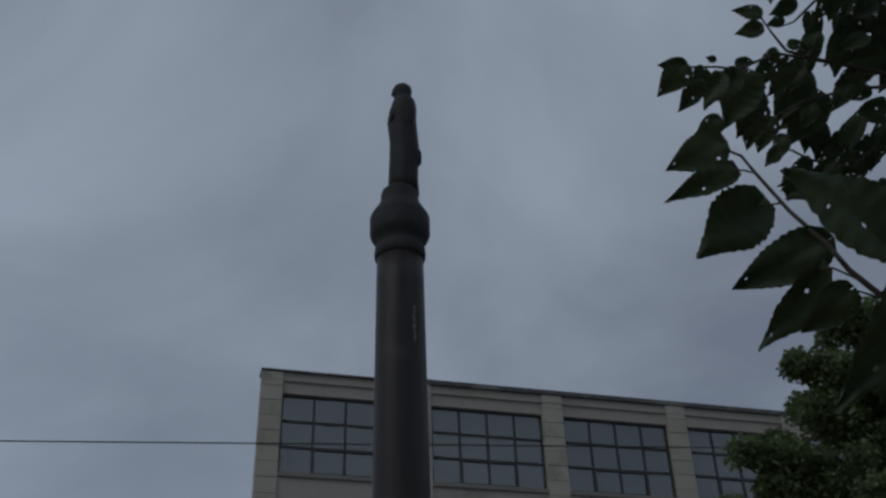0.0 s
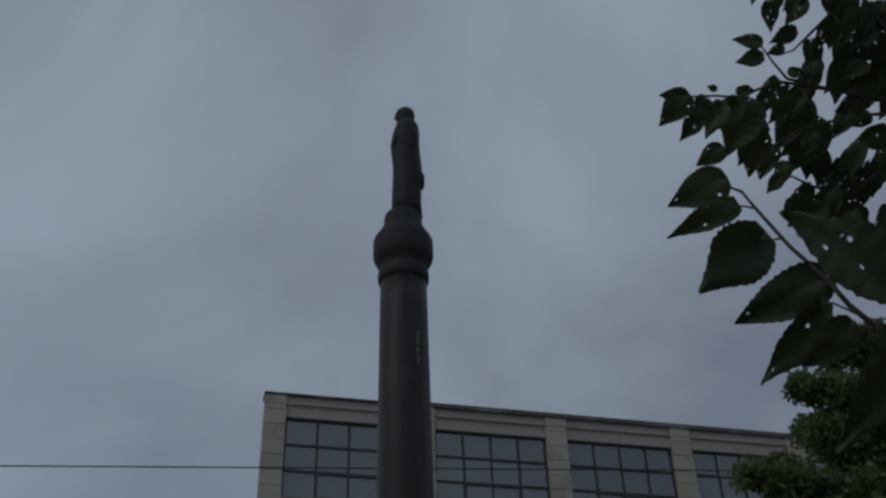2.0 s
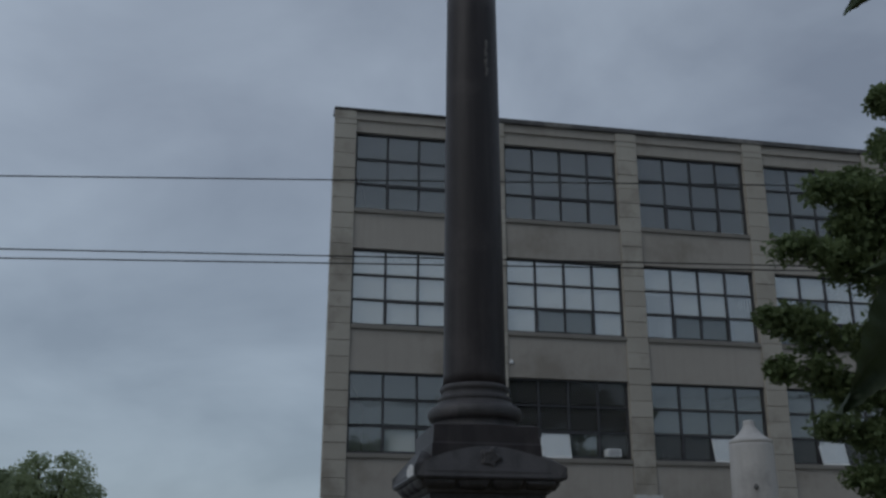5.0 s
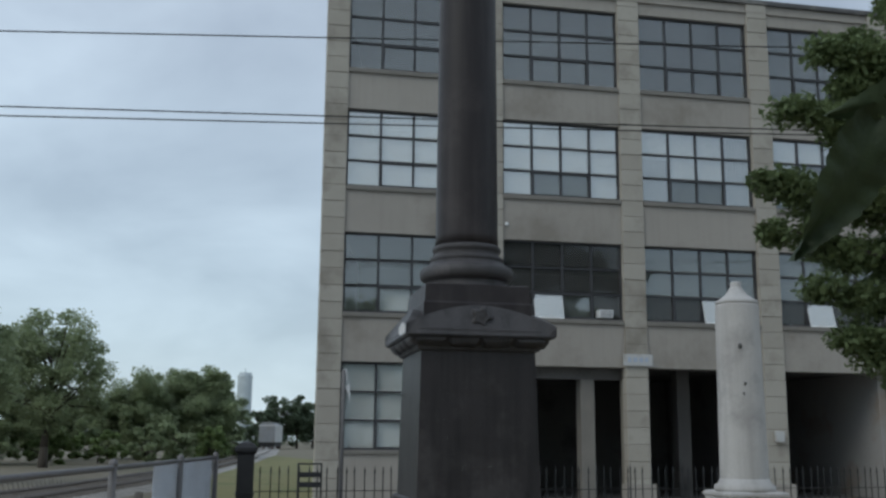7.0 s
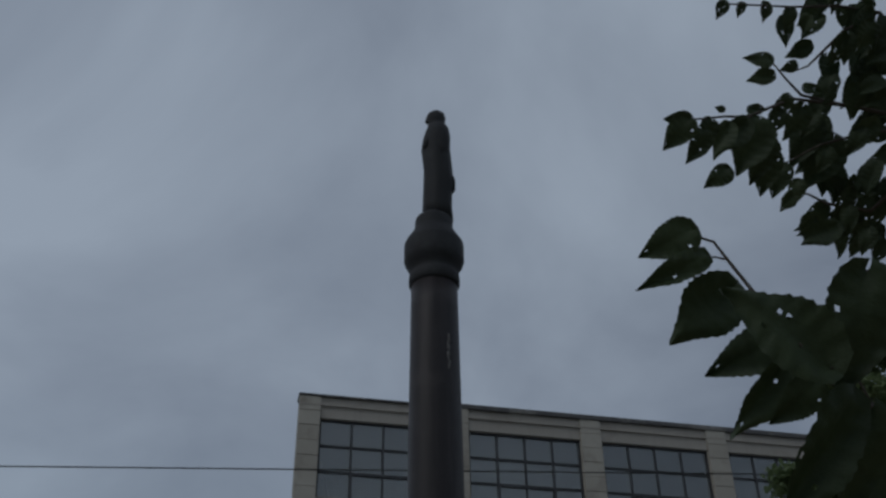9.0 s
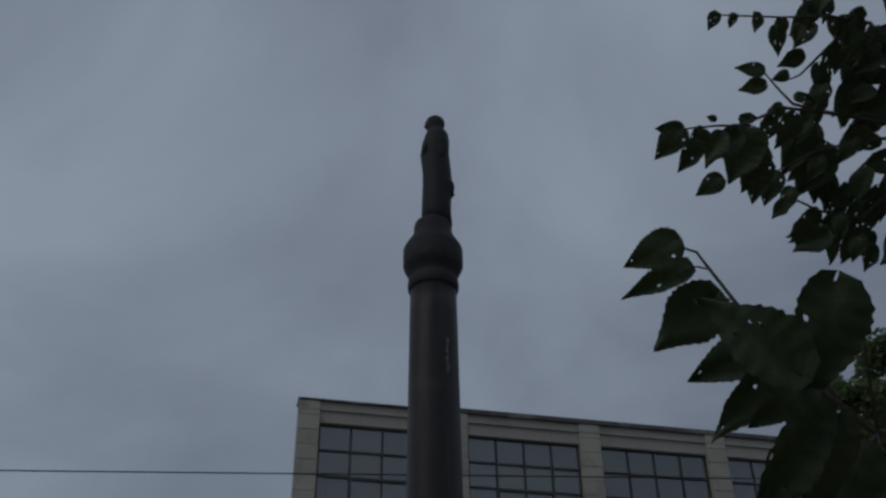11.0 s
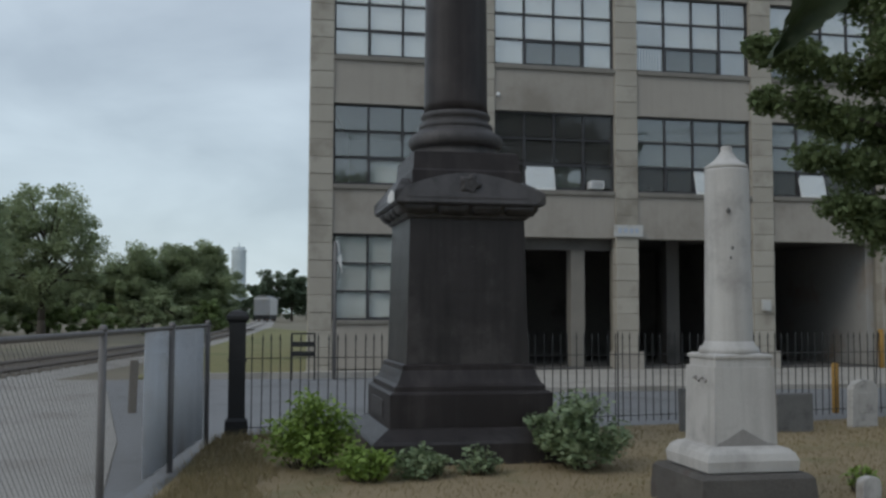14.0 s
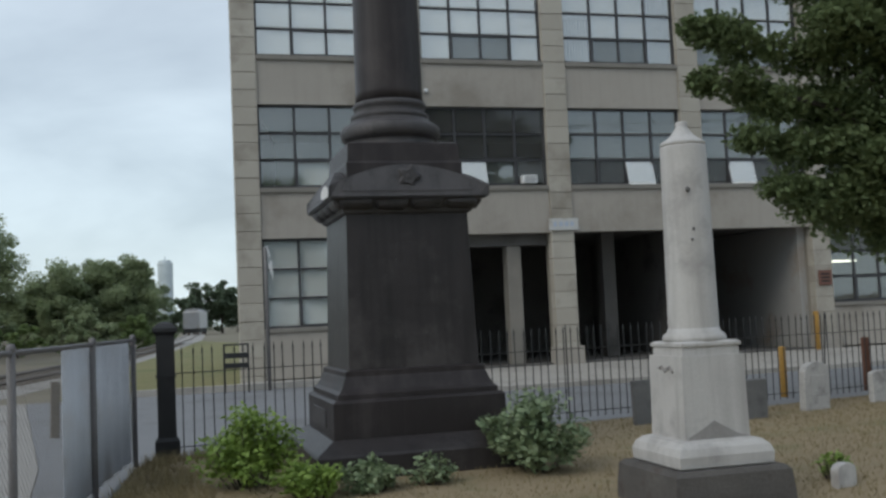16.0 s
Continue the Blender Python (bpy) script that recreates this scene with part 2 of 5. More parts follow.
M_DIRT = mat("rough_ground", (0.15, 0.13, 0.09), (0.21, 0.185, 0.14), 0.95, 0.25, 8, 0.5, stain=(0.09, 0.105, 0.045), stain_scale=0.12)
M_LAWN = mat("dry_lawn_soil", (0.22, 0.17, 0.105), (0.31, 0.245, 0.155), 0.95, 0.8, 30, 0.6, stain=(0.13, 0.14, 0.065), stain_scale=0.9)
M_GRASS = mat("dry_grass_blades", (0.17, 0.145, 0.075), (0.36, 0.29, 0.17), 0.8, 0.9, 20, 0, vary=0.6, island=True, soft=0.25)
M_GRASSLAND = mat("verge_grass", (0.13, 0.14, 0.05), (0.24, 0.21, 0.10), 0.95, 0.5, 10, 0.5, stain=(0.09, 0.13, 0.035), stain_scale=0.4)
M_GRAVEL = mat("track_ballast", (0.25, 0.24, 0.225), (0.355, 0.34, 0.32), 0.95, 1.0, 14, 0.6, stain=(0.20, 0.185, 0.17), stain_scale=0.5)
M_RAIL = mat("worn_brown_rail_steel", (0.11, 0.092, 0.08), (0.18, 0.155, 0.14), 0.7, 3, 30, 0.2)
M_WOOD = mat("weathered_timber", (0.12, 0.105, 0.088), (0.20, 0.18, 0.155), 0.9, 2, 30, 0.3)
M_BARK = mat("bark", (0.05, 0.042, 0.034), (0.10, 0.085, 0.07), 0.9, 4, 30, 0.5)
# Colour lifted somewhat, as haze would lighten far bushes.
M_LEAF = mat("tree_foliage", (0.11, 0.165, 0.06), (0.23, 0.30, 0.12), 0.6, 0.7, 5, 0, vary=0.45, island=True, soft=0.48)
M_MAPLE = mat("dark_maple_foliage", (0.105, 0.145, 0.065), (0.21, 0.265, 0.12), 0.7, 0.7, 5, 0, vary=0.4, island=True, soft=0.42)
# Distance haze is mixed into this foliage colour: paler and greyer than the leaves.
M_LEAFY = mat("hazed_tree_foliage", (0.23, 0.28, 0.16), (0.35, 0.41, 0.24), 0.7, 0.5, 4, 0, vary=0.35, island=True, soft=0.5)
M_LEAFD = mat("dark_far_foliage", (0.095, 0.13, 0.085), (0.16, 0.21, 0.13), 0.7, 0.3, 3, 0, vary=0.5, island=True, soft=0.35)
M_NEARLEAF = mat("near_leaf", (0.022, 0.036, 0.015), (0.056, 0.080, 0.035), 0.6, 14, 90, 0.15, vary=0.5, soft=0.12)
M_SHRUB = mat("shrub_foliage", (0.14, 0.22, 0.045), (0.30, 0.42, 0.10), 0.55, 2, 10, 0, vary=0.7, island=True, soft=0.3)
M_PEONY = mat("dull_shrub_foliage", (0.13, 0.19, 0.10), (0.32, 0.39, 0.23), 0.5, 2, 10, 0, vary=0.7, island=True, soft=0.25)
M_WHITE = mat("white_paint", (0.66, 0.67, 0.68), (0.8, 0.8, 0.8), 0.6, 2, 30, 0.1, stain=(0.5, 0.48, 0.45), stain_scale=1)
M_GREY = mat("grey_paint", (0.16, 0.165, 0.17), (0.24, 0.245, 0.25), 0.6, 2, 30, 0.1)
M_BLUE = mat("faded_blue_paint", (0.36, 0.42, 0.54), (0.46, 0.52, 0.60), 0.7, 4, 40, 0.05)
M_RED = mat("faded_red_paint", (0.13, 0.06, 0.045), (0.20, 0.10, 0.075), 0.7, 4, 40, 0.05)
M_RUBBER = mat("black_rubber", (0.012, 0.012, 0.012), (0.03, 0.03, 0.03), 0.8, 5, 40, 0.2)
lamp_mat = bpy.data.materials.new("lit_fluorescent_tube")
lamp_mat.use_nodes = True
lamp_mat.node_tree.nodes["Principled BSDF"].inputs["Emission Color"].default_value = (1.0, 0.93, 0.78, 1)
lamp_mat.node_tree.nodes["Principled BSDF"].inputs["Emission Strength"].default_value = 4.0


# ---- building helpers ----
def mesh_of(bm, name, material, smooth=False):
    data = bpy.data.meshes.new(name)
    if smooth:
        for f in bm.faces:
            f.smooth = True
    bm.to_mesh(data)
    bm.free()
    data.materials.append(material)
    return data


def part(name, bm, material, parent=None, label="", smooth=False, at=None):
    ob = new(name, bm if isinstance(bm, bpy.types.Mesh) else mesh_of(bm, name, material, smooth))
    if parent:
        ob.parent = parent
    if at is not None:
        ob.matrix_basis = at
    return tagged(ob, label)


def thing(name, x, y, z, label, category, group="", kind="", turn=0):
    ob = new(name)
    ob.matrix_basis = pose(x, y, z, 0, 0, turn)
    return tagged(ob, label, category, group, kind)


def box(bm, x0, x1, y0, y1, z0, z1, bevel=0.0):
    m = Matrix.Translation(((x0 + x1) / 2, (y0 + y1) / 2, (z0 + z1) / 2)) @ Matrix.Diagonal((x1 - x0, y1 - y0, z1 - z0, 1))
    made = bmesh.ops.create_cube(bm, size=1, matrix=m)["verts"]
    if bevel:
        edges = list({e for v in made for e in v.link_edges})
        bmesh.ops.bevel(bm, geom=edges, offset=bevel, segments=2, affect="EDGES", profile=0.5)
    return bm


def boxed(x0, x1, y0, y1, z0, z1, bevel=0.0):
    return box(bmesh.new(), x0, x1, y0, y1, z0, z1, bevel)


def turned(profile, sides=48, phase=0.0, squash=1.0):
    """A solid of revolution from (radius, height) rows; four sides give a square pier whose half-width is the radius."""
    bm = bmesh.new()
    grow = math.sqrt(2) if sides == 4 else 1.0
    rings = []
    for r, z in profile:
        ring = []
        for k in range(sides):
            a = phase + 2 * math.pi * k / sides
            ring.append(bm.verts.new((r * grow * math.cos(a), r * grow * squash * math.sin(a), z)))
        rings.append(ring)
    for lower, upper in zip(rings, rings[1:]):
        for k in range(sides):
            bm.faces.new((lower[k], lower[(k + 1) % sides], upper[(k + 1) % sides], upper[k]))
    bm.faces.new(list(reversed(rings[0])))
    bm.faces.new(rings[-1])
    return bm


def square(profile):
    return turned(profile, 4, math.pi / 4)


def soft_edges(bm, width=0.012, segments=2):
    bmesh.ops.bevel(bm, geom=[e for e in bm.edges if e.is_manifold and e.calc_face_angle(0) > 0.3], offset=width, segments=segments, affect="EDGES", profile=0.6, clamp_overlap=True)
    return bm


def rod(bm, p, q, r0, r1=None, sides=6):
    """A tapered round bar from p to q."""
    r1 = r0 if r1 is None else r1
    p, q = Vector(p), Vector(q)
    m = Matrix.Translation((p + q) / 2) @ (q - p).to_track_quat("Z", "Y").to_matrix().to_4x4()
    bmesh.ops.create_cone(bm, cap_ends=True, segments=sides, radius1=r0, radius2=r1, depth=(q - p).length, matrix=m)
    return bm


def tube(pts, r0, r1=None, sides=6):
    """One bent tapered bar through the points."""
    r1 = r0 if r1 is None else r1
    bm = bmesh.new()
    pts = [Vector(p) for p in pts]
    rings = []
    n = len(pts) - 1
    for k, p in enumerate(pts):
        d = (pts[min(n, k + 1)] - pts[max(0, k - 1)]).to_track_quat("Z", "Y").to_matrix()
        r = r0 + (r1 - r0) * k / n
        rings.append([bm.verts.new(p + d @ Vector((r * math.cos(6.2832 * i / sides), r * math.sin(6.2832 * i / sides), 0))) for i in range(sides)])
    for a, b in zip(rings, rings[1:]):
        for i in range(sides):
            j = (i + 1) % sides
            bm.faces.new((a[i], a[j], b[j], b[i]))
    bm.faces.new(list(reversed(rings[0])))
    bm.faces.new(rings[-1])
    return bm


def scatter_mesh(name, verts, faces, material):
    data = bpy.data.meshes.new(name)
    data.from_pydata([tuple(v) for v in verts], [], faces)
    data.materials.append(material)
    return data


def prism(poly, z0, z1):
    """An upright solid on a plan outline that runs anticlockwise."""
    bm = bmesh.new()
    low = [bm.verts.new((x, y, z0)) for x, y in poly]
    top = [bm.verts.new((x, y, z1)) for x, y in poly]
    bm.faces.new(list(reversed(low)))
    bm.faces.new(top)
    for k in range(len(poly)):
        j = (k + 1) % len(poly)
        bm.faces.new((low[k], low[j], top[j], top[k]))
    return bm


# ---- ground, road, pavement ----
tagged(part("ground", prism([(-3000, -600), (3000, -600), (3000, 4500), (-3000, 4500)], -0.6, -0.17), M_DIRT), "rough grassy ground reaching to the horizon", "ground", kind="structure")
tagged(part("road", prism([(-0.9, 4), (70, 4), (70, 26), (1.0, 26), (1.0, 24.9), (-3.2, 24.9), (-1.6, 13)], -0.5, -0.15), M_ASPHALT), "worn grey asphalt road beside the factory", "road", kind="structure")
tagged(part("rail_yard", prism([(-60, -20), (-0.91, -20), (-0.91, 4), (-1.61, 13), (-3.21, 24.9), (-6.5, 24.9), (-60, 24.9)], -0.5, -0.146), M_GRAVEL), "grey gravel yard beside the railway", "gravel yard", kind="structure")
tagged(part("verge", prism([(-2.6, 25.2), (1.55, 25.2), (8.0, 70), (3.5, 110), (-0.3, 70)], -0.5, -0.12), M_GRASSLAND), "patchy green and yellow grass verge", "grass verge", kind="structure")
pavement = tagged(part("pavement", prism([(5.4, 19.6), (70, 20.4), (70, 25.98), (5.4, 25.98)], -0.5, -0.05), M_PAVE), "pale concrete pavement along the factory", "pavement", kind="structure")
kerb = tagged(part("kerb", soft_edges(prism([(-1.2, 24.72), (5.39, 24.72), (5.39, 24.9), (-1.2, 24.9)], -0.5, 0.0)), M_PAVE), "pale stone kerb at the factory corner", "kerb", kind="structure")
tagged(part("factory_strip", prism([(1.2, 24.91), (5.39, 24.91), (5.39, 25.98), (1.7, 25.98)], -0.5, -0.03), M_PAVE), "narrow concrete strip below the factory wall", "pavement", kind="structure")

FENCE_A, FENCE_B = Vector((-0.16, 12.45, 0)), Vector((16.0, 14.4, 0))


def lawn_height(x, y):
    h = 0.035 * noise.noise((x * 0.35, y * 0.35, 0.0)) + 0.012 * noise.noise((x * 1.6, y * 1.6, 3.0))
    return GROUND + h + 0.10 * math.exp(-((x - 0.2) ** 2 + (y - 11.3) ** 2) / 1.6)


def lawn_edge(y):
    return -2.07 + 0.134 * y + 0.06


bm = bmesh.new()
grid = []
for j in range(61):
    row = []
    for i in range(71):
        s, v = i / 70, j / 60
        far = FENCE_A.lerp(FENCE_B, s ** 1.3)
        y = -9 + (far.y + 0.12 + 9) * v
        left = lawn_edge(y)
        x = left + (17.5 - left) * s ** 1.3
        row.append(bm.verts.new((x, y, lawn_height(x, y))))
    grid.append(row)
for j in range(60):
    for i in range(70):
        bm.faces.new((grid[j][i], grid[j][i + 1], grid[j + 1][i + 1], grid[j + 1][i]))
rim = [e for e in bm.edges if e.is_boundary]
down = bmesh.ops.extrude_edge_only(bm, edges=rim)["geom"]
for v in down:
    if isinstance(v, bmesh.types.BMVert):
        v.co.z = -0.4
bmesh.ops.recalc_face_normals(bm, faces=bm.faces)
tagged(part("lawn", bm, M_LAWN, smooth=True), "dry brown graveyard lawn with bare patches", "lawn", kind="structure")

rng = np.random.default_rng(7)
verts, faces = [], []
for k in range(30000):
    x, y = 12.5 * rng.random() ** 0.8 - 0.7, 5.5 + 8.2 * rng.random()
    if x < lawn_edge(y) + 0.05 or y > 12.4 + 0.12 * x or (abs(x - 2.23) < 1.07 and abs(y - 10.9) < 1.07) or (abs(x - 3.75) < 0.52 and abs(y - 7.46) < 0.52):
        continue
    z, h, a = lawn_height(x, y), 0.02 + 0.035 * rng.random(), 6.28 * rng.random()
    dx, dy, lean = math.cos(a) * 0.006, math.sin(a) * 0.006, 0.6 * h
    n = len(verts)
    verts += [(x - dx, y - dy, z - 0.005), (x + dx, y + dy, z - 0.005), (x + lean * rng.normal(), y + lean * rng.normal(), z + h)]
    faces.append((n, n + 1, n + 2))
for k in range(9000):
    x, y = 1.5 * rng.random() - 0.9, 6.5 + 5.6 * rng.random()
    if x < lawn_edge(y) + 0.04 or noise.noise((x * 1.3, y * 1.3, 5.0)) < -0.15:
        continue
    z, h, a = lawn_height(x, y), 0.05 + 0.10 * rng.random(), 6.28 * rng.random()
    dx, dy, lean = math.cos(a) * 0.005, math.sin(a) * 0.005, 0.45 * h
    n = len(verts)
    verts += [(x - dx, y - dy, z - 0.005), (x + dx, y + dy, z - 0.005), (x + lean * rng.normal(), y + lean * rng.normal(), z + h)]
    faces.append((n, n + 1, n + 2))
tagged(new("grass", scatter_mesh("grass", verts, faces, M_GRASS)), "short dry tan grass blades on the lawn", "grass", kind="stuff")

# railway
TRACK = [(-10.5, 2), (-7.2, 20), (-5.9, 28), (-4.6, 36), (-3.0, 50), (-0.5, 80), (2.0, 120), (4.4, 175), (6.5, 240)]


def along(pts, step):
    out = []
    for (x0, y0), (x1, y1) in zip(pts, pts[1:]):
        n = max(1, int(math.hypot(x1 - x0, y1 - y0) / step))
        out += [(x0 + (x1 - x0) * k / n, y0 + (y1 - y0) * k / n) for k in range(n)]
    return out + [pts[-1]]


track = thing("railway_track", -7.2, 20, -0.17, "rusty rails on timber sleepers in gravel", "railway track", kind="structure")
base = Matrix.Translation((7.2, -20, 0.17))
line = along(TRACK, 0.7)
bm = bmesh.new()
rows = []
for k, (x, y) in enumerate(line):
    rows.append([bm.verts.new((x + o, y, z)) for o, z in ((-2.0, -0.16), (-1.4, -0.05), (1.4, -0.05), (2.0, -0.16))])
for a, b in zip(rows, rows[1:]):
    for i in range(3):
        bm.faces.new((a[i], a[i + 1], b[i + 1], b[i]))
part("ballast", bm, M_GRAVEL, track, at=base)
for side in (-0.75, 0.75):
    bm = tube([(x + side, y, 0.05) for x, y in TRACK], 0.06, sides=4)
    part("rail", bm, M_RAIL, track, at=base)
sleeper = mesh_of(boxed(-1.25, 1.25, -0.11, 0.11, -0.06, 0.02), "sleeper", M_WOOD)
for k, (x, y) in enumerate(line[12:130:1]):
    part("sleeper", sleeper, M_WOOD, track, at=base @ pose(x, y, -0.02, 0, 0, -6))

# ---- factory building ----
FACE = 26.0
BAYS = [(2.23, 5.92), (6.56, 10.0), (10.65, 14.09), (14.74, 18.13), (18.73, 22.2), (22.85, 26.3), (26.95, 30.4)]
PIERS = [(1.62, 2.23)] + [(a[1], b[0]) for a, b in zip(BAYS, BAYS[1:])] + [(30.4, 31.0)]
STOREYS = [(4.80, 6.95), (8.21, 10.38), (11.52, 13.86)]
ROOF = 14.56
factory = thing("factory_building", 1.62, FACE, GROUND, "four-storey beige concrete factory with steel-framed windows", "building")
INTO = Matrix.Translation((-1.62, -FACE, -GROUND))


def fpart(name, bm, material, parent=None, label="", smooth=False):
    """A part of the factory, given in world places."""
    ob = part(name, bm, material, parent or factory, label, smooth)
    ob.matrix_basis = INTO if parent is None or parent == factory else Matrix.Identity(4)
    return ob


def shell(z0, z1, y0=26.36, y1=33.0):
    """The plan of the inside, whose end wall slants away from the street."""
    lean = 0.20
    return prism([(1.75 + (y0 - 26) * lean, y0), (30.9, y0), (30.9, y1), (1.75 + (y1 - 26) * lean, y1)], z0, z1)


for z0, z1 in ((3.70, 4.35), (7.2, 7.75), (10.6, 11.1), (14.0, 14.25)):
    fpart("floor_slab", shell(z0, z1), M_ROOM, label="interior floor, coloured dark for the shade indoors")
fpart("ground_slab", shell(-0.4, 0.0, 26.0, 34.0), M_DOCK, label="dock floor, coloured dark for the shade inside")
fpart("back_wall", shell(0.01, 14.0, 33.0, 33.3), M_DOCK, label="inner wall, coloured dark for the shade inside")
fpart("end_wall", prism([(1.64, 26.02), (2.0, 26.02), (5.6, 44), (5.24, 44)], -0.4, ROOF), M_CONCRETE, label="plain concrete end wall")
fpart("far_wall", boxed(30.95, 31.3, 26.4, 44, -0.4, ROOF), M_CONCRETE)

# spandrel panels, sills and lintel edges, bay by bay
bands = [(3.52, 4.80), (6.95, 8.21), (10.38, 11.52), (13.86, ROOF - 0.06)]
for k, (x0, x1) in enumerate(BAYS):
    for z0, z1 in bands:
        fpart("spandrel", boxed(x0 - 0.05, x1 + 0.05, FACE, FACE + 0.35, z0, z1), M_CONCRETE)
    for z0, _ in STOREYS:
        fpart("window_sill", soft_edges(boxed(x0 + 0.01, x1 - 0.01, FACE - 0.07, FACE + 0.12, z0 - 0.12, z0 + 0.003), 0.01, 1), M_SILL)
    if k in (0, 4, 5, 6):
        fpart("ground_floor_wall", boxed(x0 - 0.05, x1 + 0.05, FACE, FACE + 0.35, -0.4, 1.26), M_CONCRETE)
        fpart("window_sill", soft_edges(boxed(x0 + 0.01, x1 - 0.01, FACE - 0.07, FACE + 0.12, 1.16, 1.263), 0.01, 1), M_SILL)
for x0, x1 in PIERS:
    core = fpart("pier", boxed(x0 + 0.012, x1 - 0.012, FACE - 0.045, FACE + 0.45, -0.4, ROOF - 0.06), M_JOINT, label="pier of pale stone blocks")
    n = 33
    step = (ROOF - 0.06 + 0.35) / n
    block = mesh_of(soft_edges(boxed(0, x1 - x0, 0, 0.3, 0.006, step - 0.006), 0.012, 1), "block", M_BLOCK)
    for j in range(n):
        ob = part("block", block, M_BLOCK, core)
        ob.matrix_basis = pose(x0, FACE - 0.062 + 0.006 * math.sin(j * 2.3 + x0), -0.35 + j * step)
    if x0 > 6 and x0 < 18.5:
        fpart("pier_foot", soft_edges(prism([(x0 - 0.10, 25.86), (x1 + 0.10, 25.86), (x1 + 0.10, 26.2), (x0 - 0.10, 26.2)], -0.3, 0.42), 0.03), M_CONCRETE)
fpart("coping", soft_edges(boxed(6.31, 31.2, FACE - 0.10, FACE + 0.5, ROOF - 0.06, ROOF + 0.09), 0.015, 1), M_TAR, label="tarred roof edge with pale patches")
fpart("coping", soft_edges(boxed(1.59, 6.30, FACE - 0.10, FACE + 0.5, ROOF - 0.06, ROOF + 0.0), 0.015, 1), M_TAR, label="dark tarred roof edge with pale patches")
fpart("string_course", boxed(1.60, 31.1, FACE - 0.072, FACE + 0.02, ROOF - 0.34, ROOF - 0.29), M_CONCRETE)
fpart("roof", shell(14.26, 14.34, 26.36, 43.9), M_TAR, label="flat tarred roof")


def ring_frame(x0, x1, z0, z1, w, y0, y1):
    """A closed rectangular frame as one solid."""
    bm = bmesh.new()
    loops = []
    for y in (y0, y1):
        for k in (0, w):
            loops.append([bm.verts.new(p) for p in ((x0 + k, y, z0 + k), (x1 - k, y, z0 + k), (x1 - k, y, z1 - k), (x0 + k, y, z1 - k))])
    fo, fi, ro, ri = loops
    for k in range(4):
        j = (k + 1) % 4
        bm.faces.new((fo[k], fo[j], fi[j], fi[k]))
        bm.faces.new((ro[j], ro[k], ri[k], ri[j]))
        bm.faces.new((fo[j], fo[k], ro[k], ro[j]))
        bm.faces.new((fi[k], fi[j], ri[j], ri[k]))
    return bm


def factory_window(x0, x1, z0, z1, codes, cols=4):
    """A steel window of panes in rows. codes, from the top: w white blind, v the same behind dusty glass, g grey blind, d dark, o tilted open, . bare glass."""
    y, w = FACE + 0.13, 0.06
    win = fpart("window", ring_frame(x0, x1, z0, z1, w, y - 0.03, y + 0.05), M_STEEL, label="dark steel window")
    rows_ = codes.split()
    n = len(rows_)
    pw, ph = (x1 - x0 - w) / cols, (z1 - z0 - w) / n
    bar = mesh_of(boxed(0, w, y - 0.025, y + 0.045, z0 + w, z1 - w), "mullion", M_STEEL)
    for k in range(1, cols):
        part("mullion", bar, M_STEEL, win, at=pose(x0 + pw * k, 0, 0))
    rail = mesh_of(boxed(x0 + w, x1 - w, y - 0.035, y + 0.04, 0, w * 0.8), "glazing_bar", M_STEEL)
    for k in range(1, n):
        part("glazing_bar", rail, M_STEEL, win, at=pose(0, 0, z0 + ph * k))
    data = mesh_of(boxed(-pw / 2 + 0.028, pw / 2 - 0.028, -0.004, 0.004, -ph + 0.05, -0.004), "pane", M_GLASS)
    dark, clear = data.copy(), data.copy()
    plain = data.copy()
    dark.materials[0], clear.materials[0], plain.materials[0] = M_GLASSD, M_GLASSC, M_GLASSV
    sheet = mesh_of(boxed(-pw / 2 + 0.012, pw / 2 - 0.012, 0, 0.006, -ph, 0), "blind", M_BLIND)
    dull = sheet.copy()
    dull.materials[0] = M_BLINDG
    for j, row in enumerate(rows_):
        for i, c in enumerate(row):
            ob = part("pane", dark if c == "d" else plain if c == "v" else clear if c in "wo" else data, M_GLASS, win)
            tilt = 15 if c == "o" else 0
            x, z = x0 + w / 2 + pw * (i + 0.5), z1 - w / 2 - ph * j
            ob.matrix_basis = pose(x, y + 0.01 - (0.03 if tilt else 0), z - (0.05 if tilt else 0), -tilt)
            ob.visible_shadow = False
            if c in "wgov":
                b = part("blind", sheet if c != "g" else dull, M_BLIND, win)
                b.matrix_basis = pose(x, y + 0.0 - 0.015, z - 0.05, -tilt) if tilt else pose(x, y + 0.055 + 0.01 * ((i * 7 + j * 3) % 3), z)
    if cols == 4 and n == 3:
        part("casement_frame", ring_frame(x0 + pw + 0.005, x0 + pw * 3 + w - 0.005, z0 + 0.005, z0 + ph + w - 0.01, 0.075, y - 0.05, y - 0.02), M_STEEL, win, "thicker frame of the opening lights")
    return win


for k, (x0, x1) in enumerate(BAYS):
    factory_window(x0, x1, *STOREYS[2], ".... .... ....")
    factory_window(x0, x1, *STOREYS[1], ["wwww wwww wwww", "wwww wwww wggw", "wwww wwww wggw", "wwww wgww gggw", "wwww wwww wwww"][min(k, 4)])
    factory_window(x0, x1, *STOREYS[0], [".... .... .v..", "dddd dddd dogd", "gggg gggg ddod", "gggg gggg dodd", "gggg gggg dddd"][min(k, 4)])
factory_window(*BAYS[0], 1.26, 3.52, "vvvv vvvv vvvv")
for k in (4, 5, 6):
    factory_window(*BAYS[k], 1.26, 3.52, "dddd .... ....")

